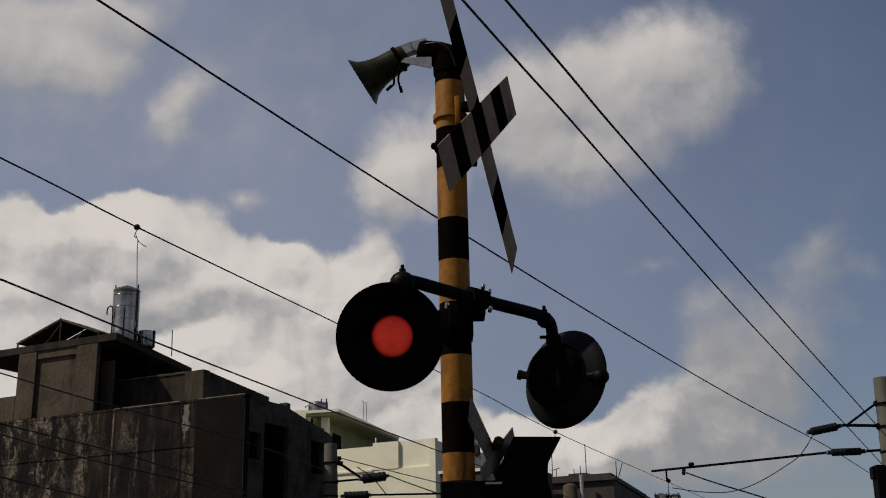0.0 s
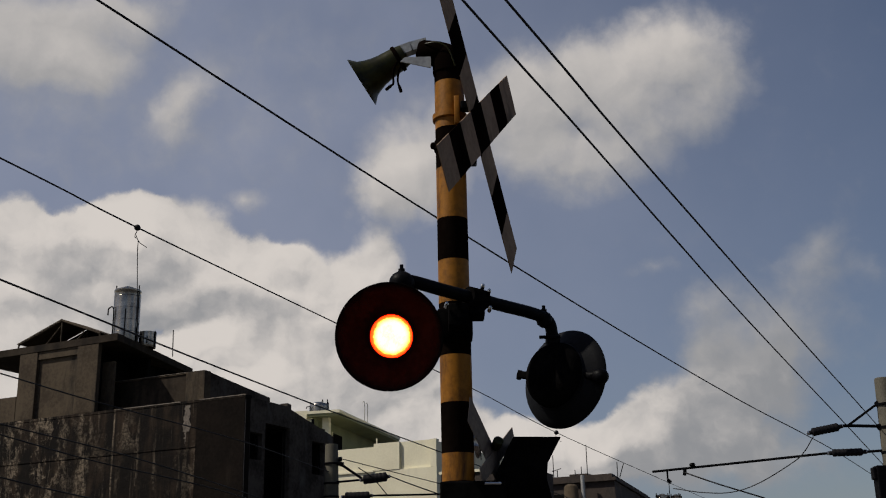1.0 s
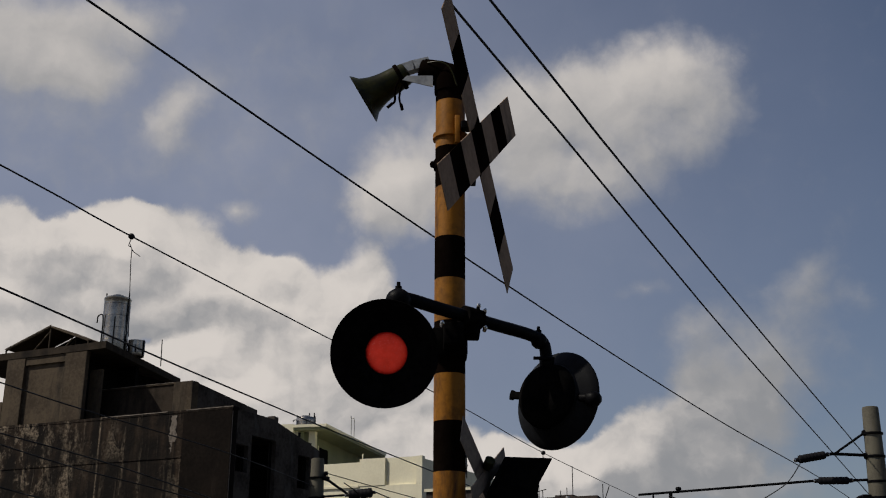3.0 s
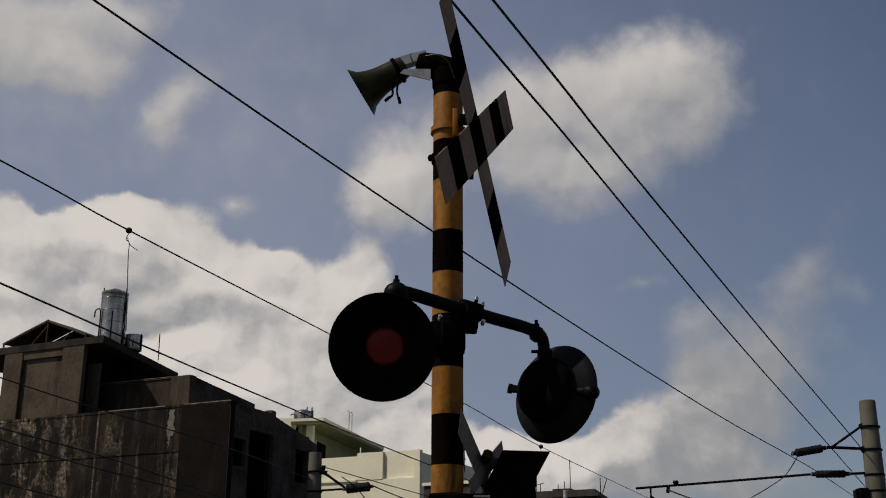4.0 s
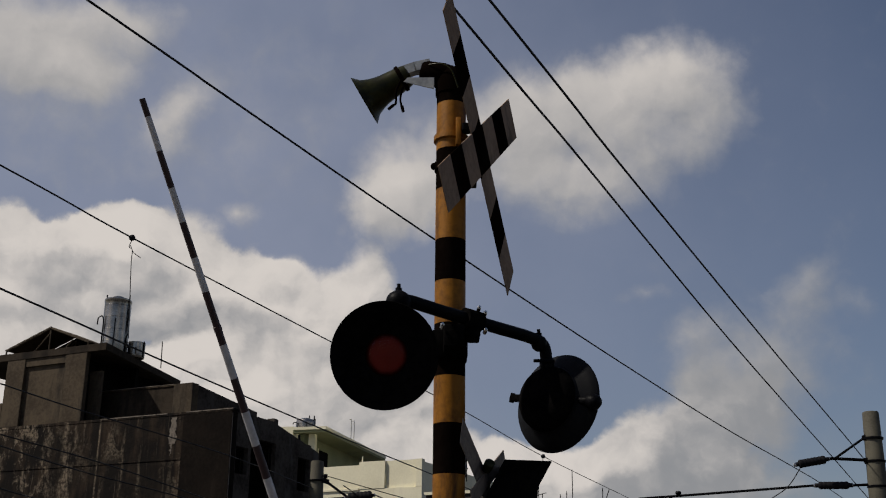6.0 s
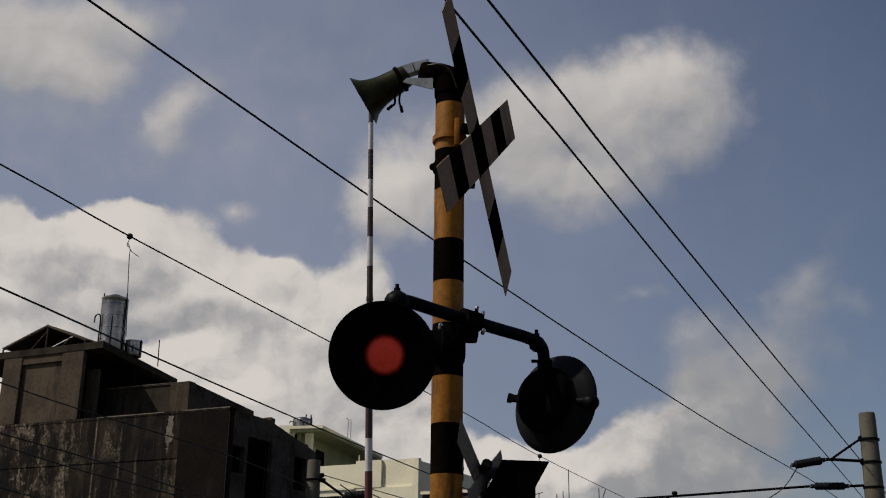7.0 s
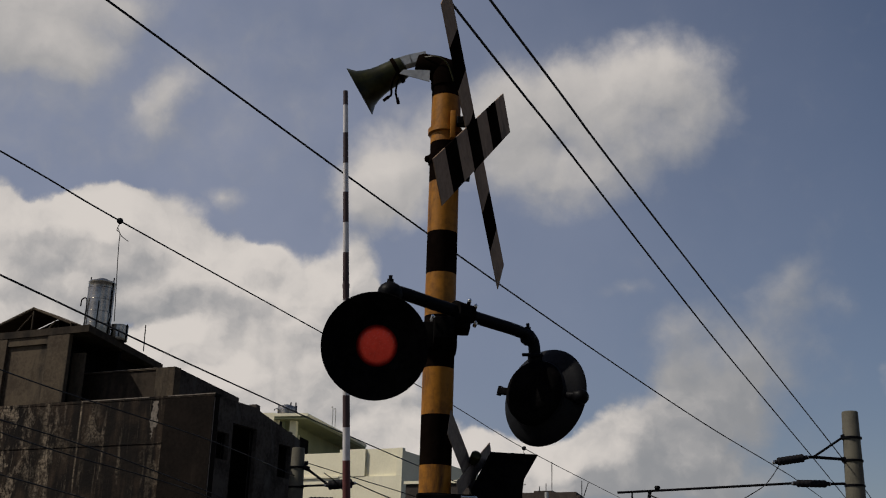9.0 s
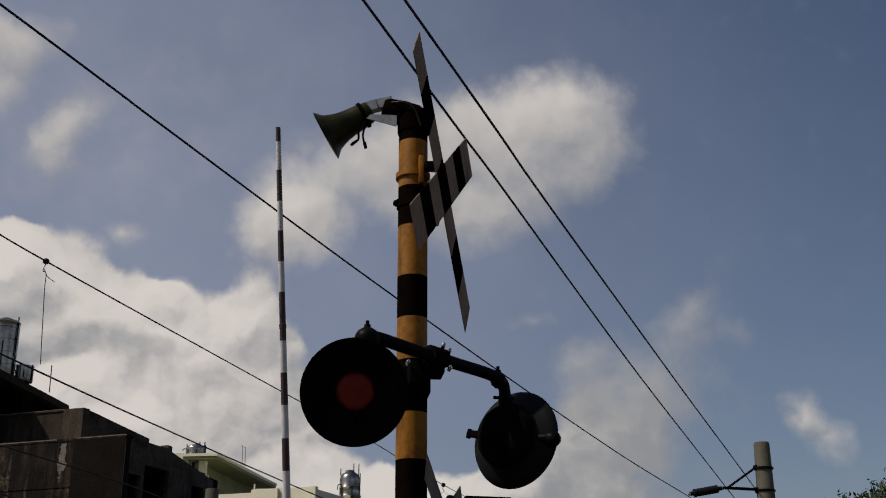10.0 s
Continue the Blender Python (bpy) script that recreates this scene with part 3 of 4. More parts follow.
def signal_fittings(sig):
    o = Vector((MAST[0], MAST[1], 0))
    w = lambda *p: tuple(Vector(p) - o)
    # cross arm with its elbows
    bm = tube(bmesh.new(), [w(-0.168, 4.66, 2.80), w(-0.172, 4.612, 2.87), w(-0.13, 4.60, 2.912), w(0.05, 4.737, 2.900), w(0.28, 4.918, 2.883), w(0.45, 5.05, 2.870), w(0.515, 5.105, 2.845), w(0.53, 5.12, 2.77)], 0.028, 16)
    part("cross_arm", bm, DARK_STEEL, sig, "black pipe arm bent down at both ends", True)
    for x, y, z, big in ((-0.141, 4.60, 2.900, 0.055), (0.492, 5.088, 2.855, 0.038)):
        bm = turned(bmesh.new(), [(big * 0.4, -big), (big * 0.85, -big * 0.6), (big, 0), (big * 0.92, big * 0.36), (big * 0.72, big * 0.66), (big * 0.42, big * 0.86), (0.014, big * 0.94), (0.014, big), (0.014, big + 0.008), (0.008, big + 0.01), (0.008, big + 0.026)], 20, Matrix.Translation(w(x, y, z)))
        part("elbow", bm, DARK_STEEL, sig, "", True)
    # clamp that holds the arm to the mast
    bm = boxes((-0.03, 0.06, -0.22, 0.0, 2.76, 2.86), (-0.078, 0.078, -0.085, 0.06, 2.745, 2.87), bevel=0.008)
    turned(bm, [(0.046, -0.045), (0.046, 0.045)], 18, aim(w(0.175, 4.835, 2.891), w(0.255, 4.898, 2.885)))
    box(bm, 0.06, 0.13, -0.19, -0.05, 2.815, 2.915, 0.008)
    part("arm_clamp", bm, HOOD_BLACK, sig, "black clamp block", True)
    for x, y, z in ((0.232, 4.81, 2.915), (0.232, 4.80, 2.835), (0.205, 4.80, 2.935), (0.045, 4.755, 2.845)):
        bm = turned(bmesh.new(), [(0.009, -0.02), (0.009, 0.010), (0.005, 0.014), (0.005, 0.02)], 8, aim(w(x, y, z), w(x + 0.02, y - 0.2, z + 0.05)))
        part("bolt", bm, CHROME, sig, "bright bolt")
    # neck fittings of the far lamp
    bm = turned(bmesh.new(), [(0.03, 2.73), (0.034, 2.75), (0.034, 2.775), (0.03, 2.79)], 16, Matrix.Translation(w(0.53, 5.12, 0)))
    rod(bm, w(0.465, 5.06, 2.765), w(0.56, 5.08, 2.77), 0.008, n=8)
    part("neck_collar", bm, DARK_STEEL, sig, "", True)
    # bracket between mast and crossbuck
    for z in (3.575, 3.85):
        bm = boxes((0.05, 0.118, -0.10, -0.05, z - 0.02, z + 0.02), bevel=0.004)
        part("sign_bracket", bm, DARK_STEEL, sig)
    # horn: bell, throat, bracket, loose leads
    neck, mouth = Vector(w(-0.158, 5.03, 4.160)), Vector(w(-0.340, 5.07, 4.058))
    length = (mouth - neck).length
    prof = [(0.030, -0.04), (0.052, -0.034), (0.060, 0.0), (0.064, 0.05), (0.067, 0.085), (0.073, 0.12), (0.082, 0.15), (0.096, length - 0.030), (0.117, length - 0.009), (0.126, length), (0.129, length + 0.005), (0.123, length + 0.004), (0.085, 0.17), (0.05, 0.10), (0.02, 0.05)]
    horn = part("horn", turned(bmesh.new(), prof, 36, aim(neck, mouth)), OLIVE, sig, "olive painted bell-shaped warning horn", True)
    bm = turned(bmesh.new(), [(0.062, -0.006), (0.067, -0.004), (0.067, 0.012), (0.062, 0.014)], 28, aim(neck, mouth))
    part("horn_ring", bm, BLACK, horn, "", True)
    lead = neck + Vector((-0.018, 0.0, -0.068))
    at = lambda x, y, z: tuple(lead + Vector((x, y, z)))
    bm = tube(bmesh.new(), [at(0.03, -0.04, 0.06), at(0.0, -0.055, 0.0), at(-0.01, -0.055, -0.04), at(-0.01, -0.04, -0.085), at(-0.03, -0.04, -0.10)], 0.0055, 6)
    tube(bm, [at(0.045, -0.04, 0.05), at(0.02, -0.05, -0.02), at(0.012, -0.045, -0.07), at(0.022, -0.04, -0.115)], 0.005, 6)
    rod(bm, at(-0.02, -0.04, -0.095), at(-0.045, -0.04, -0.118), 0.0075, n=6)
    rod(bm, at(0.02, -0.04, -0.10), at(0.027, -0.04, -0.130), 0.0085, n=6)
    part("horn_lead", bm, BLACK, horn, "loose black cable ends", True)
    bm = bmesh.new()
    path = [w(-0.185, 5.02, 4.175), w(-0.10, 5.02, 4.208), w(-0.025, 5.02, 4.228)]
    for p, q in zip(path, path[1:]):
        d = Vector(q) - Vector(p)
        box(bm, -0.024, 0.024, -0.026, 0.026, 0, d.length + 0.004, m=aim(p, q) @ pose(0, 0, 0, 0, 0, 90))
    part("bracket_strap", bm, GREY_STEEL, sig, "pale galvanised strap bracket")
    bm = prism(bmesh.new(), [(-0.232, 4.108), (-0.212, 4.130), (-0.085, 4.132), (-0.085, 4.072)], 0.006, Matrix.Translation((0, -0.04, 0)))
    part("bracket_plate", bm, GREY_STEEL, sig, "pale galvanised bracket plate")
    bm = turned(bmesh.new(), [(0.046, -0.02), (0.056, 0.0), (0.064, 0.08), (0.060, 0.14)], 22, aim(w(-0.045, 5.01, 4.185), w(0.10, 5.0, 4.145)))
    box(bm, -0.128, -0.085, -0.03, 0.05, 4.125, 4.225, 0.008)
    part("horn_mount", bm, BLACK, sig, "", True)
    bm = tube(bmesh.new(), [w(-0.03, 4.95, 4.195), w(0.03, 4.92, 4.185), w(0.08, 4.91, 4.145), w(0.112, 4.92, 4.06)], 0.004, 6)
    part("cable", bm, OLIVE, sig, "thin grey cable bent over the top", True)
    # hooded direction panel and lower clamp
    bm = prism(bmesh.new(), [(0.17, 1.70), (0.17, 2.17), (0.245, 2.317), (0.455, 2.312), (0.392, 2.20), (0.385, 2.13), (0.405, 2.04), (0.405, 1.70)], 0.34, Matrix.Translation((0, 0.04, 0)))
    bmesh.ops.bevel(bm, geom=list(bm.edges), offset=0.004, segments=1, affect="EDGES")
    part("direction_panel", bm, HOOD_BLACK, sig, "black hooded direction panel seen from behind")
    bm = boxes((-0.08, 0.20, -0.09, 0.10, 1.98, 2.115), bevel=0.008)
    part("panel_clamp", bm, HOOD_BLACK, sig)
    bm = rod(bmesh.new(), w(0.19, 4.885, 2.10), w(0.26, 4.895, 2.10), 0.006, n=8)
    part("bolt", bm, CHROME, sig)
    bm = turned(bmesh.new(), [(0.02, -0.02), (0.023, 0.0), (0.023, 0.03), (0.014, 0.036)], 14, aim(w(0.255, 5.06, 2.285), w(0.275, 5.0, 2.325)))
    part("panel_knuckle", bm, OLIVE, sig, "", True)


# ---- barrier ----
BOOM_PIVOT, BOOM_BEARING, BOOM_LENGTH, BOOM_LEAN = (-0.388, 9.0, 0.5), -146.0, 5.13, 2.8


def barrier():
    """A barrier machine with a boom that swings up about its axle."""
    x, y, z = BOOM_PIVOT
    gate = thing("crossing_barrier", "railway crossing barrier with a red and white boom", "barrier", pose(x, y, 0, 0, 0, 90 - BOOM_BEARING))
    bm = boxes((-0.28, 0.28, 0.09, 0.5, 0.0, 1.0), (-0.32, 0.32, 0.06, 0.54, 1.0, 1.04), bevel=0.01)
    part("machine_case", bm, YELLOW, gate, "yellow steel machine case")
    bm = rod(bmesh.new(), (0, -0.08, z), (0, 0.12, z), 0.05, n=20)
    part("axle", bm, DARK_STEEL, gate, "", True)
    rings, length = [], BOOM_LENGTH
    pos, stops = length, [0.115, 0.225, 0.245, 0.23, 0.24, 0.235, 0.37, 0.24, 0.24, 0.245, 0.24, 0.245, 0.39, 0.25, 0.27, 0.26, 0.28, 0.28, 0.3, 0.3]
    marks = [length]
    for st in stops:
        pos -= st
        if pos <= 0.3:
            break
        marks.append(pos)
    marks.append(-0.4)
    rad = lambda t: 0.019 + 0.018 * (1 - max(t, 0) / length)
    for j, (hi, lo) in enumerate(zip(marks, marks[1:])):
        mi = (1 if j < 11 else 2) if j % 2 == 0 else 0
        rings += [(rad(hi), hi, mi), (rad(lo), lo, mi)]
    bm = turned(bmesh.new(), rings, 16, pose(0, 0, 0, 0, 90, 0))
    boom = part("boom", bm, (BOOM_WHITE, BOOM_DARK, BOOM_RED), gate, "long tapered boom with red-brown and white bands", True, pose(0, 0, z))
    bm = turned(bmesh.new(), [(0.022, marks[6] - 0.28), (0.0275, marks[6] - 0.277), (0.0275, marks[6] - 0.243), (0.022, marks[6] - 0.24)], 14, pose(0, 0, 0, 0, 90, 0))
    part("joint_sleeve", bm, BOOM_DARK, boom, "", True)
    bm = boxes((-0.75, -0.3, -0.03, 0.03, -0.09, 0.09), bevel=0.008)
    part("counterweight", bm, DARK_STEEL, boom)
    return boom


# ---- overhead line ----
def wire(name, label, points, r=0.008, group="overhead wires"):
    o = Vector(points[0])
    bm = tube(bmesh.new(), [tuple(Vector(p) - o) for p in points], r, 6, 8)
    ob = part(name, bm, WIRE, None, label, True, Matrix.Translation(o))
    return tagged(ob, "", "wire", group)


def insulator(parent, a, b, name="insulator", sheds=7, r=0.088):
    d = (Vector(b) - Vector(a)).length
    rings = [(0.03, 0), (0.045, 0.02), (0.045, 0.08)]
    for k in range(sheds):
        z = 0.1 + (d - 0.2) * k / sheds
        step = (d - 0.2) / sheds
        rings += [(r * 0.93, z), (r, z + step * 0.3), (r, z + step * 0.6), (r * 0.93, z + step * 0.9)]
    rings += [(0.045, d - 0.08), (0.045, d - 0.02), (0.03, d)]
    body = part(name, turned(bmesh.new(), rings, 14, aim(a, b)), PORCELAIN, parent, "dark ribbed insulator", True)
    for z in (-0.03, d - 0.07):
        bm = turned(bmesh.new(), [(0.02, z + 0.01), (0.042, z + 0.02), (0.042, z + 0.065), (0.02, z + 0.075)], 12, aim(a, b))
        part("end_cap", bm, CHROME, body, "bright metal end cap", True)
    return body


def catenary_pole(name_label, x, y, height, r, lean=0.0):
    pole = thing("catenary_pole", name_label, "utility pole", pose(x, y, 0, 0, lean, 0), "catenary poles")
    rings = [(r * 1.45, 0), (r * 1.2, height * 0.7), (r, height - 0.03), (r * 0.93, height)]
    part("shaft", turned(bmesh.new(), rings, 28), CONCRETE, pole, "weathered round concrete shaft", True)
    return pole


def pole_band(pole, z, r, h=0.045):
    bm = turned(bmesh.new(), [(r, z), (r + 0.012, z + 0.005), (r + 0.012, z + h), (r, z + h + 0.005)], 24)
    return part("band", bm, DARK_STEEL, pole, "", True)


def right_pole():
    px, py = 9.32, 24.0
    pole = catenary_pole("weathered round concrete railway pole with line insulators", px, py, 6.12, 0.168, 0.5)
    w = lambda x, y, z: (x - px, y - py, z)
    for z in (5.53, 5.05, 4.53, 4.2):
        pole_band(pole, z, 0.2)
    bm = boxes((-0.40, -0.20, -0.15, 0.15, 3.2, 4.28), (-0.46, -0.36, -0.10, 0.10, 4.0, 4.25), bevel=0.02)
    part("switch_box", bm, DARK_STEEL, pole, "dark steel box strapped to the shaft")
    # upper insulator string with its strut
    insulator(pole, w(7.62, 24.0, 4.975), w(8.36, 24.0, 5.115))
    bm = tube(bmesh.new(), [w(8.36, 24.0, 5.115), w(8.5, 24.0, 5.12), w(9.2, 24.0, 5.10)], 0.035, 8)
    rod(bm, w(8.47, 24.0, 5.12), w(9.18, 24.0, 5.60), 0.025, n=8)
    rod(bm, w(9.12, 24.0, 5.56), w(9.22, 24.0, 5.62), 0.06, n=10)
    rod(bm, w(9.1, 24.0, 5.08), w(9.24, 24.0, 5.12), 0.07, n=10)
    part("strut", bm, DARK_STEEL, pole, "", True)
    # lower insulator and the long bracket tube
    insulator(pole, w(8.11, 24.35, 4.60), w(8.85, 24.1, 4.59), r=0.08)
    bm = tube(bmesh.new(), [w(8.85, 24.1, 4.59), w(9.2, 24.0, 4.60)], 0.03, 8)
    part("pin", bm, DARK_STEEL, pole, "", True)
    bm = tube(bmesh.new(), [w(4.68, 26.0, 4.44), w(6.4, 25.2, 4.52), w(8.11, 24.35, 4.60)], 0.028, 8)
    part("bracket_tube", bm, DARK_STEEL, pole, "thin dark bracket tube", True)
    bm = rod(bmesh.new(), w(5.35, 25.7, 4.48), w(5.33, 25.7, 4.32), 0.04, n=8)
    turned(bm, [(0.05, 0), (0.07, 0.04), (0.05, 0.08)], 10, Matrix.Translation(w(5.5, 25.62, 4.5)))
    rod(bm, w(4.98, 25.85, 4.45), w(4.98, 25.85, 4.18), 0.02, n=6)
    rod(bm, w(4.98, 25.85, 4.24), w(5.05, 25.85, 4.18), 0.04, n=6)
    rod(bm, w(5.0, 25.85, 4.18), w(5.0, 25.85, 3.2), 0.008, n=6)
    rod(bm, w(5.2, 25.85, 3.95), w(5.3, 25.85, 3.2), 0.01, n=6)
    part("tube_clips", bm, DARK_STEEL, pole, "", True)
    bm = tube(bmesh.new(), [w(5.32, 25.6, 4.37), w(5.9, 25.0, 4.05), w(6.9, 24.4, 3.62), w(8.5, 24.2, 3.0)], 0.016, 6)
    part("stay", bm, DARK_STEEL, pole, "", True)
    bm = tube(bmesh.new(), [w(4.92, 25.0, 3.97), w(5.45, 24.6, 3.84), w(6.0, 24.3, 3.81), w(6.55, 24.1, 3.98), w(7.27, 24.0, 4.39), w(7.5, 23.95, 4.6), w(7.72, 23.98, 4.90)], 0.011, 6)
    part("jumper", bm, WIRE, pole, "slack jumper wire", True)
    return pole


def left_pole():
    px, py = -3.06, 32.0
    pole = catenary_pole("weathered concrete railway pole before the old houses", px, py, 6.08, 0.178)
    w = lambda x, y, z: (x - px, y - py, z)
    for z in (5.52, 4.98, 4.62):
        pole_band(pole, z, 0.21)
    bm = rod(bmesh.new(), w(-2.86, 31.9, 5.66), w(-2.76, 31.9, 5.66), 0.06, n=10)
    rod(bm, w(-2.88, 31.9, 5.55), w(-2.72, 31.9, 5.5), 0.07, n=10)
    rod(bm, w(-2.8, 31.9, 5.52), w(-2.2, 31.8, 5.1), 0.035, n=8)
    rod(bm, w(-2.95, 31.9, 5.03), w(-2.2, 31.8, 5.07), 0.03, n=8)
    part("strut", bm, DARK_STEEL, pole, "", True)
    insulator(pole, w(-2.25, 31.8, 5.06), w(-1.42, 31.7, 5.14), r=0.13, sheds=6)
    insulator(pole, w(-2.75, 31.8, 4.62), w(-1.9, 31.7, 4.63), r=0.12, sheds=6)
    bm = tube(bmesh.new(), [w(-1.9, 31.7, 4.63), w(0.0, 31.6, 4.62), w(1.6, 31.5, 4.63)], 0.028, 8)
    part("bracket_tube", bm, DARK_STEEL, pole, "thin dark bracket tube", True)
    bm = tube(bmesh.new(), [w(-1.42, 31.7, 5.14), w(-0.9, 31.4, 4.9), w(0.2, 31.0, 4.45), w(2.0, 30.4, 3.7)], 0.016, 6)
    tube(bm, [w(-2.76, 31.9, 5.66), w(-1.3, 31.5, 5.22), w(0.4, 31.0, 4.7), w(2.2, 30.4, 4.0)], 0.012, 6)
    tube(bm, [w(-2.3, 31.8, 5.4), w(-1.9, 31.6, 5.1), w(-1.5, 31.5, 4.62)], 0.014, 6)
    part("stay", bm, DARK_STEEL, pole, "", True)
    return pole


def overhead_lines():
    back = lambda a, b, k: tuple(Vector(a) + (Vector(a) - Vector(b)) * k)
    w1 = [(-2.44, 7.42, 5.90), (-1.72, 8.62, 5.80), (-0.01, 11.44, 5.57), (2.58, 15.73, 5.295), (5.21, 20.07, 5.075), (7.59, 24.0, 4.97)]
    wire("contact_wire", "taut dark overhead wire ending at a line insulator", [back(w1[0], w1[2], 2.0)] + w1, 0.0105)
    wire("contact_wire", "thin dark overhead wire running on past the pole", [(7.59, 24.0, 4.97), (9.6, 27.6, 4.93), (16.0, 39.8, 4.85)], 0.010)
    w4 = [(0.23, 7.52, 5.90), (1.24, 9.53, 5.80), (2.70, 12.46, 5.63), (4.53, 16.09, 5.425), (8.49, 24.0, 5.14)]
    wire("feeder_wire", "taut dark overhead wire above the tracks", [back(w4[0], w4[2], 2.0)] + w4 + [(12.2, 31.5, 4.9)], 0.0105)
    w5 = [(0.55, 7.53, 5.90), (1.59, 9.53, 5.77), (3.14, 12.5, 5.62), (5.20, 16.47, 5.45), (9.13, 24.0, 5.13)]
    wire("feeder_wire", "taut dark overhead wire above the tracks", [back(w5[0], w5[2], 2.0)] + w5 + [(12.5, 30.7, 4.9)], 0.0105)
    w2 = [(-3.82, 9.36, 5.47), (-3.12, 11.31, 5.47), (-1.39, 15.73, 5.47), (0.65, 20.93, 5.47), (2.65, 26.46, 5.47), (6.44, 35.76, 5.47)]
    wire("messenger_wire", "thin dark messenger wire with small hanger balls", [back(w2[0], w2[2], 1.0)] + w2 + [(10.56, 45.76, 5.47)], 0.0085)
    w3 = [(-3.75, 9.43, 4.38), (-2.40, 13.90, 4.38), (0.00, 21.21, 4.38)]
    wire("contact_wire", "taut dark contact wire of the far track", [back(w3[0], w3[1], 1.5)] + w3 + [(5.46, 36.96, 4.38)], 0.0095)
    for x, y, r, low in ((-3.12, 11.31, 0.034, (-3.06, 11.33, 4.40)), (2.65, 26.46, 0.053, (2.11, 26.58, 4.42))):
        h = thing("wire_hanger", "small round hanger clamp with a thin dropper wire", "wire hanger", pose(x, y, 5.47), "wire hangers")
        bm = bmesh.new()
        bmesh.ops.create_icosphere(bm, subdivisions=2, radius=r)
        part("ball", bm, WIRE, h, "", True)
        d = Vector(low) - Vector((x, y, 5.47))
        bm = tube(bmesh.new(), [(0, 0, -0.03), (-0.02, 0, -0.10), (0.015, 0, -0.14), tuple(d * 0.3), tuple(d)], 0.0045, 5)
        tube(bm, [(-0.01, 0, -0.08), (0.03, 0, -0.16), (0.11, 0, -0.22)], 0.004, 5)
        part("dropper", bm, WIRE, h, "", True)
    rows = [((-7.01, 18.0, 5.35), (-6.22, 20.5, 5.32), (-4.13, 24.0, 5.05), (-3.10, 31.8, 5.30)), ((-6.93, 18.0, 4.54), (-5.59, 20.5, 4.34), (-4.39, 24.0, 4.11), (-3.1, 31.8, 4.0)),
            ((-6.91, 18.0, 4.37), (-6.14, 20.5, 4.25), (-4.38, 24.0, 4.0), (-3.1, 31.8, 3.8)), ((-6.85, 18.0, 3.71), (-6.37, 18.7, 3.6), (-5.97, 19.5, 3.53), (-3.1, 31.8, 3.2))]
    for a, b, c, d in rows:
        wire("service_wire", "thin dark service wire before the old building", [back(a, b, 1.0), a, b, c, d], 0.0115, "service wires")


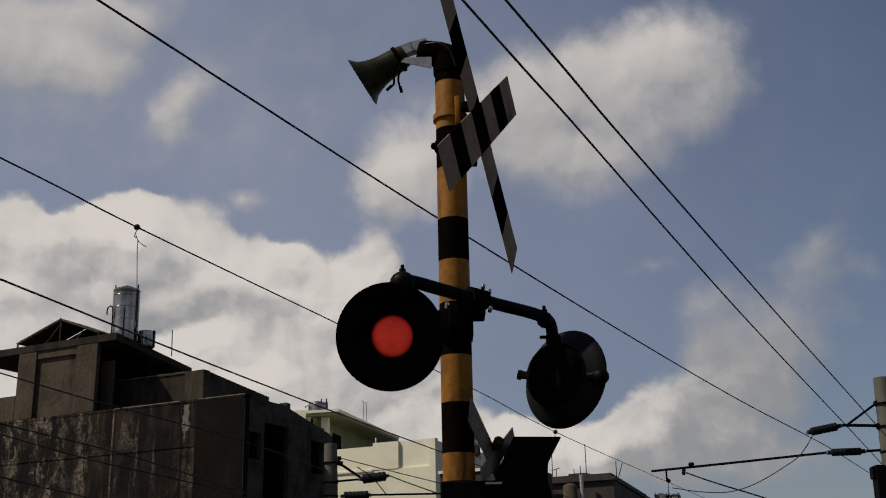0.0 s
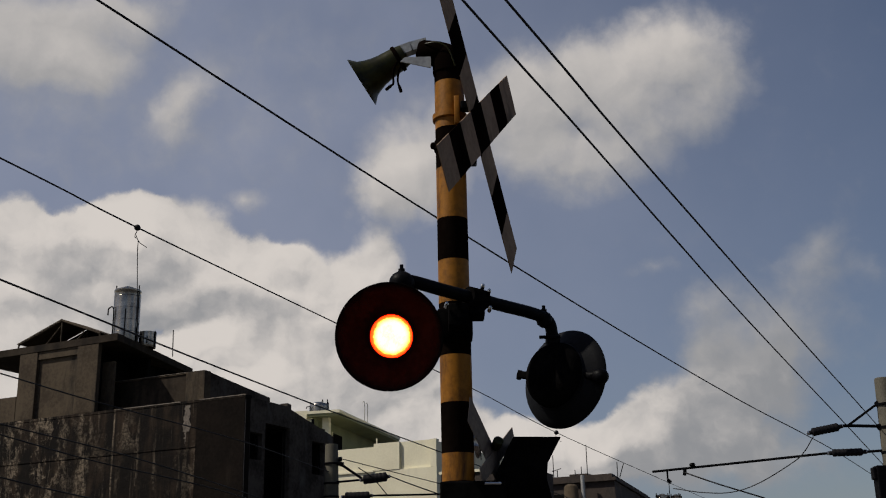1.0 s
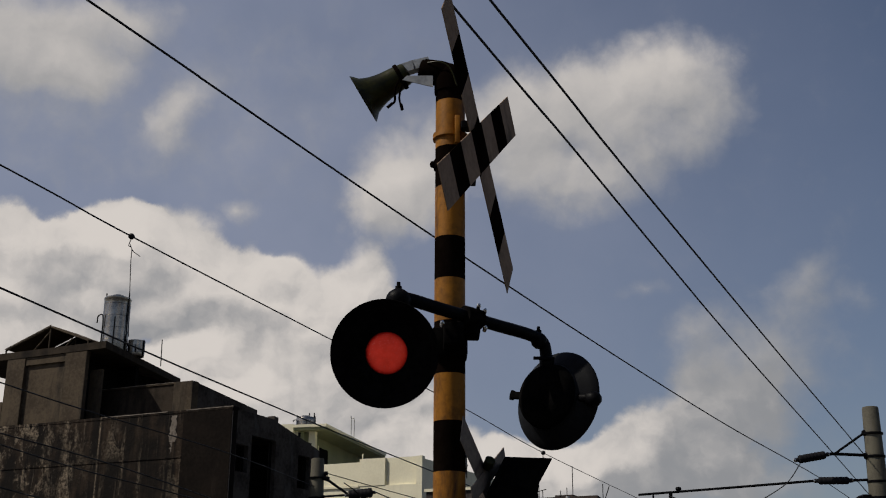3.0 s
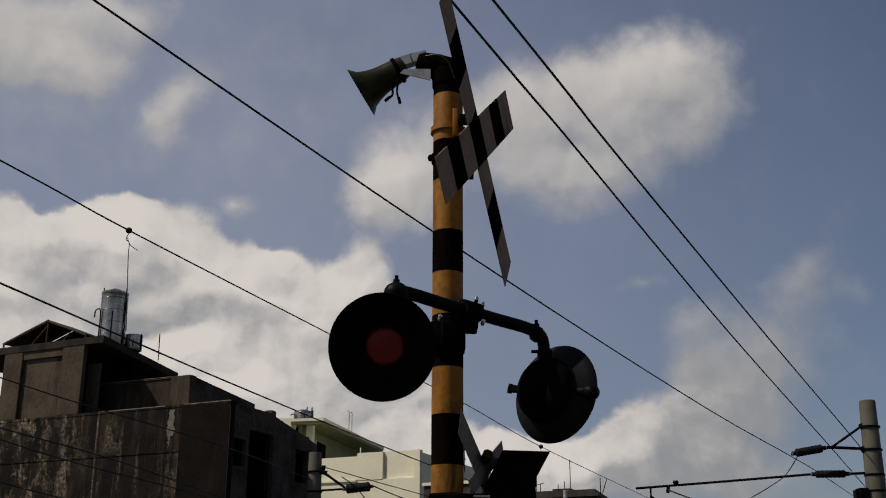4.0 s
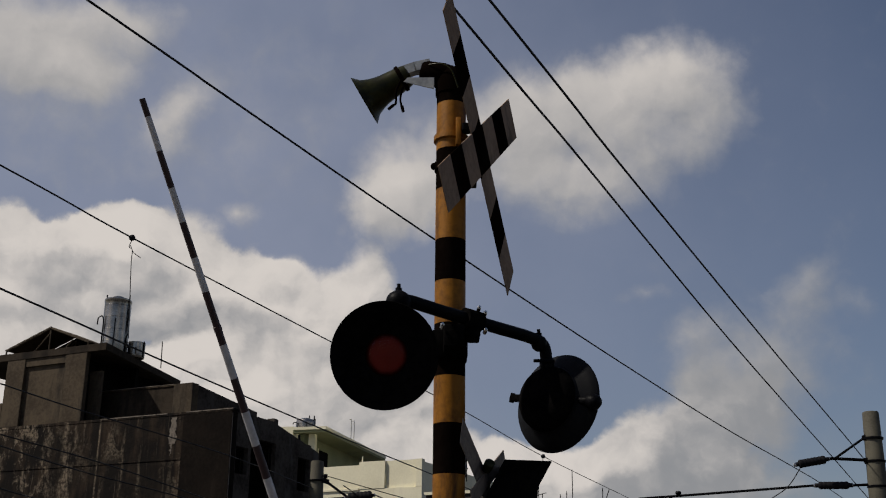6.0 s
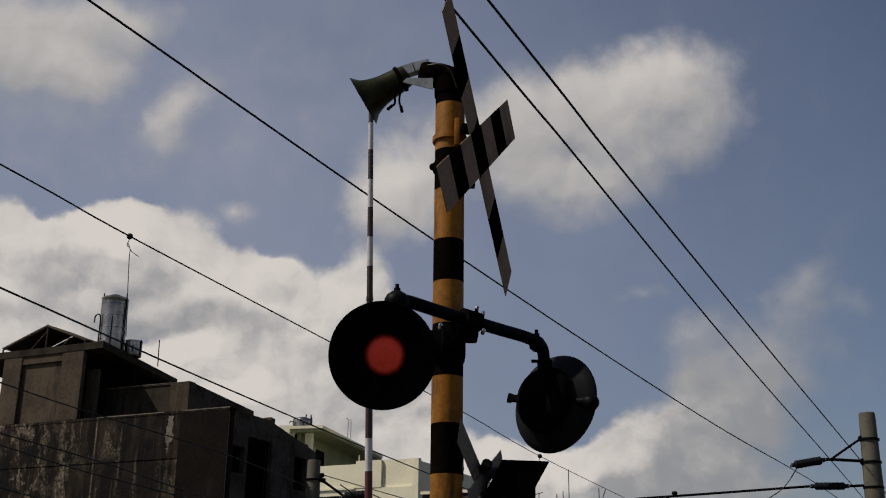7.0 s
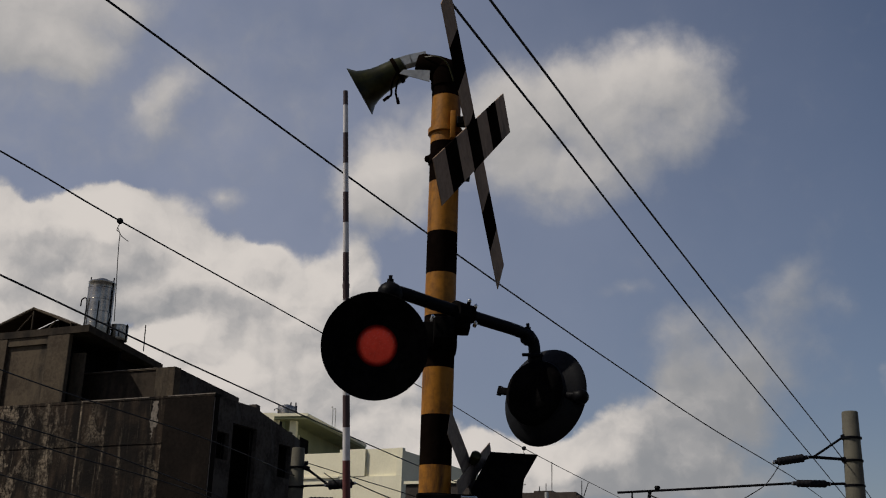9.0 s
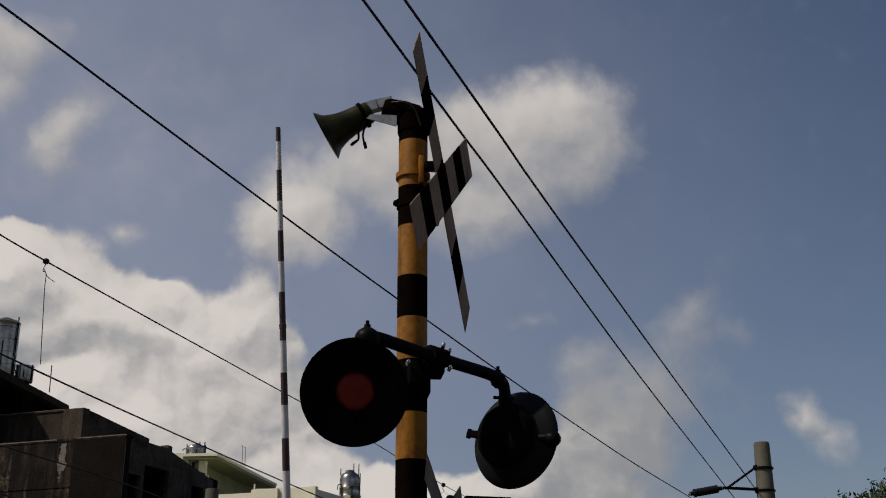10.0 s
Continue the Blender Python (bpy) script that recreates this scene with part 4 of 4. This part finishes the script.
# ---- old building ----
def old_building():
    """Weathered concrete house; its own space has the near corner at 0, x along the front, y to the back."""
    h = thing("old_house", "weathered mouldy concrete house with a roof shed", "house", pose(0, 0, 1.6) @ Matrix.Scale(0.8, 4) @ pose(-6.53, 38.0, -1.6, 0, 0, -26.2))
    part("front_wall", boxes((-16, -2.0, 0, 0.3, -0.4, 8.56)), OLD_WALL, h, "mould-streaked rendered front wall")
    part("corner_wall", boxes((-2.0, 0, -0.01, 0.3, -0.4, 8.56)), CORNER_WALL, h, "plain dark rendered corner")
    part("rear_wall", boxes((-15.7, -0.304, 5.36, 5.6, -0.4, 7.9)), SIDE_WALL, h)
    part("coping", boxes((-16.05, 0.02, -0.014, 0.36, 8.564, 8.66), bevel=0.01), OLD_WALL, h)
    part("floor_band", boxes((-16, -2.004, -0.022, -0.004, 7.05, 7.10)), OLD_WALL, h)
    for x0, x1, z0, z1 in ((-2.62, -2.2, 7.6, 8.5), (-2.54, -2.36, 7.2, 7.598)):
        part("plaster_patch", ragged(x0, x1, z0, z1), PLASTER, h, "pale flaked plaster patch")
    part("coping_edge", boxes((-5.6, -2.7, -0.022, -0.016, 8.63, 8.664), (-1.9, 0.03, -0.022, -0.016, 8.63, 8.664)), PLASTER, h, "thin pale strip along the coping")
    part("corner_edge", boxes((0.004, 0.010, 0.0, 0.03, 4.0, 8.5)), PLASTER, h, "thin pale strip up the corner")
    # side wall with openings
    bm = bmesh.new()
    holes = [(0.32, 1.02, 6.55, 7.45), (1.2, 2.68, 5.2, 7.85), (4.15, 4.95, 6.4, 7.58)]
    cuts_y = sorted({0.304, 5.6, *[v for q in holes for v in q[:2]]})
    cuts_z = sorted({-0.4, 7.9, *[v for q in holes for v in q[2:]]})
    for y0, y1 in zip(cuts_y, cuts_y[1:]):
        for z0, z1 in zip(cuts_z, cuts_z[1:]):
            if any(a <= (y0 + y1) / 2 <= b and c <= (z0 + z1) / 2 <= d for a, b, c, d in holes):
                continue
            box(bm, -0.3, 0, y0, y1, z0, z1)
    prism(bm, [(0.304, 7.9), (0.304, 8.60), (2.5, 8.60), (2.5, 8.72), (2.75, 8.70), (2.75, 8.52), (5.3, 7.98), (5.6, 7.9)], 0.3, pose(0, 0, 0, 0, 0, 90))
    bmesh.ops.remove_doubles(bm, verts=bm.verts, dist=1e-4)
    part("side_wall", bm, SIDE_WALL, h, "dark grey side wall with empty window openings")
    # shade within the openings is put in as a solid near-black block
    part("room_shade", boxes((-15, -1.6, 0.6, 5.3, -0.4, 7.9)), SHADE_BLACK, h, "solid near-black block for the shade inside the openings")
    for y0, y1, z0, z1 in holes:
        part("window_frame", boxes((-0.22, -0.17, y0, y0 + 0.06, z0, z1), (-0.22, -0.17, y1 - 0.06, y1, z0, z1), (-0.22, -0.17, y0 + 0.06, y1 - 0.06, z1 - 0.06, z1)), SHADE_BLACK, h)
    part("roof_slab", boxes((-15.7, -0.304, 0.304, 5.5, 7.95, 8.2)), OLD_CONCRETE, h)
    # set-back parapet block
    part("upper_wall", boxes((-7.9, -3.7, 1.5, 1.75, 8.2, 9.98)), DARK_CONCRETE, h, "stained grey upper parapet wall")
    part("pier", boxes((-3.696, -2.86, 1.44, 1.80, 8.2, 10.04), bevel=0.01), OLD_CONCRETE, h)
    part("coping_line", boxes((-7.9, -3.7, 1.448, 1.456, 10.03, 10.05)), PLASTER, h, "thin pale strip along the upper coping")
    part("upper_coping", boxes((-7.9, -3.7, 1.46, 1.79, 9.984, 10.05)), OLD_CONCRETE, h)
    bm = prism(bmesh.new(), [(1.804, 8.2), (1.804, 10.02), (5.6, 9.66), (5.6, 8.2)], 0.25, pose(-2.9, 0, 0, 0, 0, 90))
    part("upper_side_wall", bm, SIDE_WALL, h)
    # roof shed on columns
    part("column", boxes((-7.64, -6.62, 0.02, 0.2, 8.664, 11.2), bevel=0.02), OLD_CONCRETE, h, "rough concrete column")
    part("column", boxes((-10.5, -9.6, 0.02, 0.3, 8.664, 11.2), bevel=0.02), OLD_CONCRETE, h, "rough concrete column")
    part("infill_wall", boxes((-9.6, -7.64, 0.15, 0.45, 8.664, 10.9)), OLD_CONCRETE, h, "pale grey infill wall")
    part("beam", boxes((-10.5, -6.62, 0.06, 0.2, 10.904, 11.196)), OLD_CONCRETE, h)
    # this wall and shed_back are coloured near-black for the shade below the slab
    part("shed_wall", boxes((-7.9, -7.65, 0.46, 6.0, 8.2, 11.2)), SHADE_BLACK, h)
    part("shed_wall", boxes((-6.9, -6.36, 0.6, 0.72, 8.2, 10.6)), OLD_CONCRETE, h, "pale end of an inner wall")
    part("shed_roof", slab([(-13.2, 0.005), (-5.75, 0.005), (-7.45, 6.5), (-13.2, 6.5)], 11.204, 11.466), DARK_CONCRETE, h, "overhanging concrete roof slab")
    part("left_parapet", boxes((-16, -10.52, 0.02, 0.3, 8.664, 9.6)), OLD_CONCRETE, h)
    part("shed_back", boxes((-13.0, -6.75, 2.9, 3.05, 8.2, 11.2)), SHADE_BLACK, h)
    # light pitched frame on the roof
    for y in (1.5, 2.9):
        for a, b in (((-12.2, 11.45), (-12.2, 12.05)), ((-12.2, 12.05), (-9.97, 12.78)), ((-9.97, 12.78), (-8.0, 12.03)), ((-8.0, 11.45), (-8.0, 12.03)), ((-11.2, 11.45), (-9.97, 12.6)),
                     ((-9.6, 11.45), (-8.8, 12.2)), ((-9.97, 11.45), (-9.97, 12.7))):
            part("roof_strut", rod(bmesh.new(), (a[0], y, a[1]), (b[0], y, b[1]), 0.035, n=6), OLD_CONCRETE, h, "weathered strut of the pitched roof frame", True)
    part("gable_edge", prism(bmesh.new(), [(-12.25, 12.07), (-9.97, 12.82), (-9.97, 12.86), (-12.25, 12.11)], 0.03, Matrix.Translation((0, 1.46, 0))), PLASTER, h, "thin pale strip along the roof sheet")
    bm = bmesh.new()
    for a, b in (((-12.2, 12.07), (-9.97, 12.80)), ((-9.97, 12.80), (-8.0, 12.05))):
        prism(bm, [a, b, (b[0], b[1] + 0.04), (a[0], a[1] + 0.04)], 1.4, Matrix.Translation((0, 1.5, 0)))
    part("gable_sheet", bm, OLD_CONCRETE, h, "thin grey roof sheet")
    # sheet coloured near-black for the shade beneath the pitched roof
    part("gable_back", prism(bmesh.new(), [(-12.2, 11.47), (-8.0, 11.47), (-8.0, 12.0), (-9.97, 12.74), (-12.2, 12.0)], 0.05, Matrix.Translation((0, 2.95, 0))), SHADE_BLACK, h, "near-black sheet for the shade behind the roof frame")
    part("pipe_stub", rod(bmesh.new(), (-0.15, 4.4, 8.1), (-0.15, 4.4, 8.42), 0.05, n=8), DARK_STEEL, h)
    part("rod", rod(bmesh.new(), (-6.4, 3.9, 11.38), (-6.43, 3.9, 12.45), 0.02, n=6), DARK_STEEL, h)
    for place, r, height in (((-7.0, 1.8, 11.47), 0.40, 1.79), ((-6.5, 2.5, 11.47), 0.26, 0.50)):
        water_tank(h.matrix_basis @ Vector(place), r, height)


def ragged(x0, x1, z0, z1):
    """A thin patch with an uneven outline on the front wall."""
    rng = random.Random(int(-x0 * 100))
    def edge(start, sign):
        x, path = start, []
        for k in range(24):
            x += rng.uniform(-0.035, 0.035) + (start - x) * 0.25
            path.append((x + sign * 0.02, z0 + (z1 - z0) * k / 23))
        return path
    left, right = edge(x0 + 0.06, 1), edge(x1 - 0.06, -1)[::-1]
    return prism(bmesh.new(), left + right, 0.008, Matrix.Translation((0, -0.0085, 0)))


def water_tank(place, r, height, dome=False):
    t = thing("water_tank", "shiny stainless steel rooftop water tank", "water tank", Matrix.Translation(place), "rooftop water tanks")
    rings = [(r * 0.96, 0.0)]
    for k in range(4):
        z = height * (0.04 + 0.21 * k)
        rings += [(r, z), (r, z + height * 0.181), (r * 1.018, z + height * 0.185), (r, z + height * 0.189)]
    if dome:
        rings = [(r * 0.3, 0.0), (r * 0.7, height * 0.05), (r, height * 0.16), (r, height * 0.36), (r * 1.03, height * 0.37), (r, height * 0.38), (r, height * 0.58), (r * 1.03, height * 0.59), (r, height * 0.60), (r, height * 0.78), (r * 0.95, height * 0.86), (r * 0.8, height * 0.93), (r * 0.5, height * 0.985)]
    rings += [(r * 0.45, height), (r * 0.4, height * 1.005)] if dome else [(r, height * 0.93), (r * 1.03, height * 0.94), (r * 1.03, height * 0.965), (r * 0.97, height * 0.98), (r * 0.45, height), (r * 0.4, height * 1.005)]
    part("drum", turned(bmesh.new(), rings, 36), STAINLESS, t, "ribbed stainless steel drum", True)
    part("lid", turned(bmesh.new(), [(r * 0.42, height * 1.0), (r * 0.42, height * 1.03), (r * 0.2, height * 1.05)], 24), STAINLESS, t, "", True)
    if dome:
        for k in (0.35, 0.85):
            bm = tube(bmesh.new(), [(r * k, -r * 0.5, height * 0.8), (r * k, -r * 0.45, height * 1.12), (r * k, r * 0.1, height * 1.2), (r * k, r * 0.4, height * 0.82)], 0.016, 6)
            part("hoop", bm, DARK_STEEL, t, "thin steel hoop over the tank", True)
    bm = tube(bmesh.new(), [(-r * 0.8, -r * 0.75, 0.1), (-r * 0.8, -r * 0.75, height * 0.6), (-r * 1.15, -r * 0.8, height * 0.62), (-r * 1.2, -r * 0.8, height * 0.5)], 0.02, 6)
    part("pipe", bm, DARK_STEEL, t, "", True)
    part("pipe", tube(bmesh.new(), [(r * 0.2, -r * 1.08, 0.1), (r * 0.2, -r * 1.08, height * 0.6)], 0.018, 6), DARK_STEEL, t, "", True)
    bm = tube(bmesh.new(), [(r * 0.97, -r * 0.42, height * 0.02), (r * 0.98, -r * 0.42, height * 0.3), (r * 1.06, -r * 0.42, height * 0.36), (r * 0.98, -r * 0.42, height * 0.42), (r * 0.98, -r * 0.42, height * 0.95)], 0.02, 8)
    part("pipe", bm, DARK_STEEL, t, "dark upright pipe with a bent joint", True)
    for x in (-0.9, 0.85):
        part("lug", rod(bmesh.new(), (r * x, 0, height * 0.9), (r * x, 0, height * 1.07), 0.02, n=6), DARK_STEEL, t)
    return t


def cream_house():
    """Cream house; its own space has the near corner at 0, x along the front, y to the back."""
    h = thing("cream_house", "cream rendered house with a flat overhanging roof", "house", pose(-0.23, 46.0, 0, 0, 0, -26.2))
    part("front_wall", boxes((-5.5, 0, 0, 0.25, 0, 7.1), (-5.5, -2.85, 0, 0.25, 7.104, 8.08), (-2.85, -1.67, -0.02, 0.25, 7.104, 8.2), (-0.27, 0, 0, 0.25, 7.104, 8.2)), CREAM, h, "smooth cream rendered wall")
    part("recessed_panel", boxes((-1.666, -0.274, 0.10, 0.22, 7.104, 8.2)), CREAM, h)
    part("ledge", boxes((-5.5, -2.86, -0.06, -0.004, 7.06, 7.14)), CREAM, h)
    part("side_wall", boxes((-0.25, 0, 0.254, 8, 0, 8.1)), CREAM, h)
    part("flat_roof", boxes((-5.5, -0.254, 0.254, 8, 7.5, 7.7)), CREAM, h)
    up = pose(-6.32, 3.0, 0, 0, 0, 11.6)
    # wall takes the darkened green because it stands in the roof's shade
    part("upper_wall", boxes((-3.5, -1.2, 0.4, 9.3, 0, 10.13)), SHADED_GREEN, h, "upper storey wall in green darkened for the roof shade", m=up)
    part("upper_front", boxes((-3.55, -1.62, 0.05, 0.396, 7.0, 10.43), (-1.616, -1.45, 0.2, 0.396, 7.0, 10.13)), CREAM, h, "cream upper storey front", m=up)
    part("pillar", boxes((-1.0, -0.7, 0.45, 0.75, 7.0, 10.13)), CREAM, h, m=up)
    part("overhanging_roof", boxes((-1.6, -0.04, 0.0, 9.4, 10.134, 10.25), (-3.5, -1.604, 0.4, 9.4, 10.134, 10.25)), SHADED_GREEN, h, "flat roof with a pale green underside", m=up)
    part("roof_edge", boxes((-1.6, 0.0, -0.04, 9.45, 10.254, 10.38), (-3.5, -1.604, 0.4, 9.45, 10.254, 10.38)), CREAM, h, m=up)
    for y0 in (2.3,):
        w = part("window", boxes((-1.196, -1.16, y0, y0 + 1.3, 8.6, 9.7)), SHADE_BLACK, h, "dark window under the roof", m=up)
        part("window_frame", boxes((-1.196, -1.15, y0 - 0.07, y0 - 0.004, 8.55, 9.75)), CREAM, w)
    part("roof_block", boxes((-3.0, -2.3, 3.2, 4.4, 10.384, 10.7)), CREAM, h, m=up)
    for y in (4.4, 4.85):
        part("conduit", tube(bmesh.new(), [(-0.3, y, 10.4), (-0.3, y, 11.4), (-0.4, y, 11.45)], 0.022, 6, 3), GREY_STEEL, h, m=up)
    part("roof_pipe", rod(bmesh.new(), (-3.0, 0.5, 7.7), (-3.0, 0.5, 8.5), 0.03, n=6), CREAM, h)
    water_tank(h.matrix_basis @ up @ Vector((-1.6, 1.6, 10.384)), 0.46, 0.66, True)
    water_tank(h.matrix_basis @ Vector((-0.33, 4.0, 7.704)), 0.44, 1.65, True)


def low_house():
    h = thing("brown_house", "low dark brown house with rooftop aerials", "house", pose(6.22, 42.0, 0, 0, 0, -26.2))
    plan = [(-3.6, 0), (0, 0), (-1.5, 9.5), (-5.1, 9.5)]
    part("wall", slab(plan, 0, 5.98), BROWN_ROOF, h, "brown rendered wall")
    part("roof", slab([(-3.75, -0.12), (0.08, -0.12), (-1.4, 9.6), (-5.2, 9.6)], 5.984, 6.10), BROWN_ROOF, h, "dark brown roof edge")
    part("roof_tiles", slab([(-3.55, 0.1), (-0.12, 0.1), (-1.55, 9.4), (-5.0, 9.4)], 6.104, 6.25), BROWN_ROOF, h)
    part("window", boxes((-2.9, -1.9, -0.02, -0.004, 4.6, 5.6)), SHADE_BLACK, h, "dark window")
    part("roof_step", boxes((-1.9, -1.2, 0.5, 1.3, 6.2, 6.36)), BROWN_ROOF, h)
    part("vent_pipe", turned(bmesh.new(), [(0.26, 0), (0.26, 5.78), (0.2, 5.86), (0.1, 5.9)], 16, Matrix.Translation((-1.5, -0.5, 0))), OLD_CONCRETE, h, "", True)
    part("vent_pipe", rod(bmesh.new(), (-1.02, -0.4, 0), (-1.08, -0.4, 6.2), 0.075, n=10), GREY_STEEL, h, "", True)
    for x, z in ((-1.12, 7.38), (0.03, 6.67), (0.28, 6.6), (-1.35, 6.6), (-2.3, 6.55), (-2.45, 7.1), (-1.6, 6.5)):
        part("aerial", rod(bmesh.new(), (min(x, 0.1), 0.3, 6.1), (x, 0.3, z), 0.016, n=6), DARK_STEEL, h)
    part("aerial_arm", rod(bmesh.new(), (-2.5, 0.3, 6.5), (-2.15, 0.3, 6.58), 0.014, n=6), DARK_STEEL, h)
    part("rear_wing", boxes((-0.45, 1.6, 4.7, 7.5, 0, 5.05)), BROWN_ROOF, h)
    for k, (x, rr) in enumerate(((0.1, 0.27), (0.65, 0.21))):
        water_tank(h.matrix_basis @ Vector((x, 5.8, 5.054)), rr, 0.85 - 0.05 * k)


def dark_shed():
    h = thing("dark_shed", "dark roadside shed with a pale roof edge", "shed", pose(-0.05, 40.0, 0, 0, 0, -26.2))
    part("wall", boxes((0, 3.2, 0, 2.4, 0, 6.1)), BROWN_ROOF, h)
    part("roof_edge", boxes((-0.05, 3.25, -0.06, -0.004, 6.08, 6.18)), CREAM, h, "pale roof edge")


def tree():
    """A tree: tapered trunk, limbs and a loose crown of small leaves."""
    rng = random.Random(4)
    t = thing("tree", "leafy green tree behind the railway pole", "tree", pose(29.8, 60.0, 0))
    bm = tube(bmesh.new(), [(0, 0, 0), (0.15, 0.1, 2.5), (0.05, 0, 5.0), (0.2, 0, 7.5)], 0.22, 10)
    part("trunk", bm, BARK, t, "", True)
    tips = []
    for k in range(11):
        a, z = k * 2.4, 4.2 + 0.4 * k
        reach = 3.4 - 0.22 * k
        tip = (reach * math.cos(a), reach * math.sin(a), z + 1.3 + rng.random())
        part("limb", tube(bmesh.new(), [(0.1, 0, z), (tip[0] * 0.5, tip[1] * 0.5, z + 0.8), tip], 0.06, 6), BARK, t, "", True)
        tips += [tip, (tip[0] * 0.6, tip[1] * 0.6, z + 1.2)]
    verts, faces = [], []
    for c in tips:
        for _ in range(330):
            p = Vector(c) + Vector((rng.gauss(0, 0.55), rng.gauss(0, 0.55), rng.gauss(0, 0.42)))
            q = Euler((rng.random() * 3, rng.random() * 3, rng.random() * 6)).to_matrix()
            s = 0.10 + 0.08 * rng.random()
            k = len(verts)
            verts += [p + q @ Vector(v) * s for v in ((-1, 0, 0), (0, -0.45, 0.1), (1, 0, 0), (0, 0.45, 0.1))]
            faces.append((k, k + 1, k + 2, k + 3))
    me = bpy.data.meshes.new("crown")
    me.from_pydata([tuple(v) for v in verts], [], faces)
    me.materials.append(LEAF)
    crown = new("crown", me)
    crown.parent = t
    tagged(crown, kind="stuff")


ground()
SIGNAL = crossing_signal()
crossbuck(SIGNAL, (0.182, 4.8, 3.52), 22, (((-0.346, 0.75), (0.538, -0.317), 0.168, 0.004, 0.34), ((-0.389, -0.173), (0.576, 0.576), 0.206, -0.004, 0.0)))
crossbuck(SIGNAL, (0.163, 4.9, 2.285), 22, (((-0.075, 0.122), (0.28, -0.110), 0.11, 0.004, 0.3), ((0.03, -0.15), (0.48, 0.085), 0.07, -0.004, 0.0)), 1)
DRUM = signal_lamp(SIGNAL, (-0.187, 4.60, 2.675), (14, 0, -4.6), True)
signal_lamp(SIGNAL, (0.533, 5.12, 2.601), (7, -11, 135), False)
signal_fittings(SIGNAL)
BOOM = barrier()
right_pole()
left_pole()
overhead_lines()
old_building()
cream_house()
low_house()
dark_shed()
tree()


def motions():
    full, red, dim, dark = 0.0, -90.0, -180.0, -270.0
    # the drum shows one face after another
    holds = [(0.0, 0.5, red), (0.6, 1.2, full), (1.3, 1.9, red), (2.0, 2.6, full), (2.7, 3.25, red), (3.35, 3.55, dim), (3.65, 4.52, dark), (4.6, 5.55, dim),
             (5.65, 6.5, dark), (6.62, 7.3, dim), (7.42, 8.5, dark), (8.6, 9.52, dim), (9.64, 10.0, dark)]
    steps = []
    for begin, end, face in holds:
        if steps:
            steps.append(((steps[-1][0] + begin) / 2, (steps[-1][1] + face) / 2))
        steps += [(begin, face), (end, face)]
    walk(DRUM, [(t, pose(0, 0.115, 0, 0, 0, a)) for t, a in steps])
    # the boom rises and sways to rest
    lift = [(0.0, 0), (3.9, 0), (4.2, 3), (4.6, 14), (5.0, 26), (5.5, 40.9), (5.7, 46.6), (6.2, 63), (6.6, 77), (6.8, 80.9), (7.0, 83.8), (7.2, 81), (7.35, 77.5), (7.5, 75.0), (7.75, 73.9), (8.0, 74.1), (8.25, 75.0), (8.5, 76.6), (8.75, 79.2),
            (9.0, 80.9), (9.25, 80.3), (9.5, 78.8), (9.75, 78.9), (10.0, 79.4)]
    walk(BOOM, [(t, pose(0, 0, BOOM_PIVOT[2], -BOOM_LEAN, 0, 0) @ pose(0, 0, 0, 0, -a, 0)) for t, a in lift])


motions()
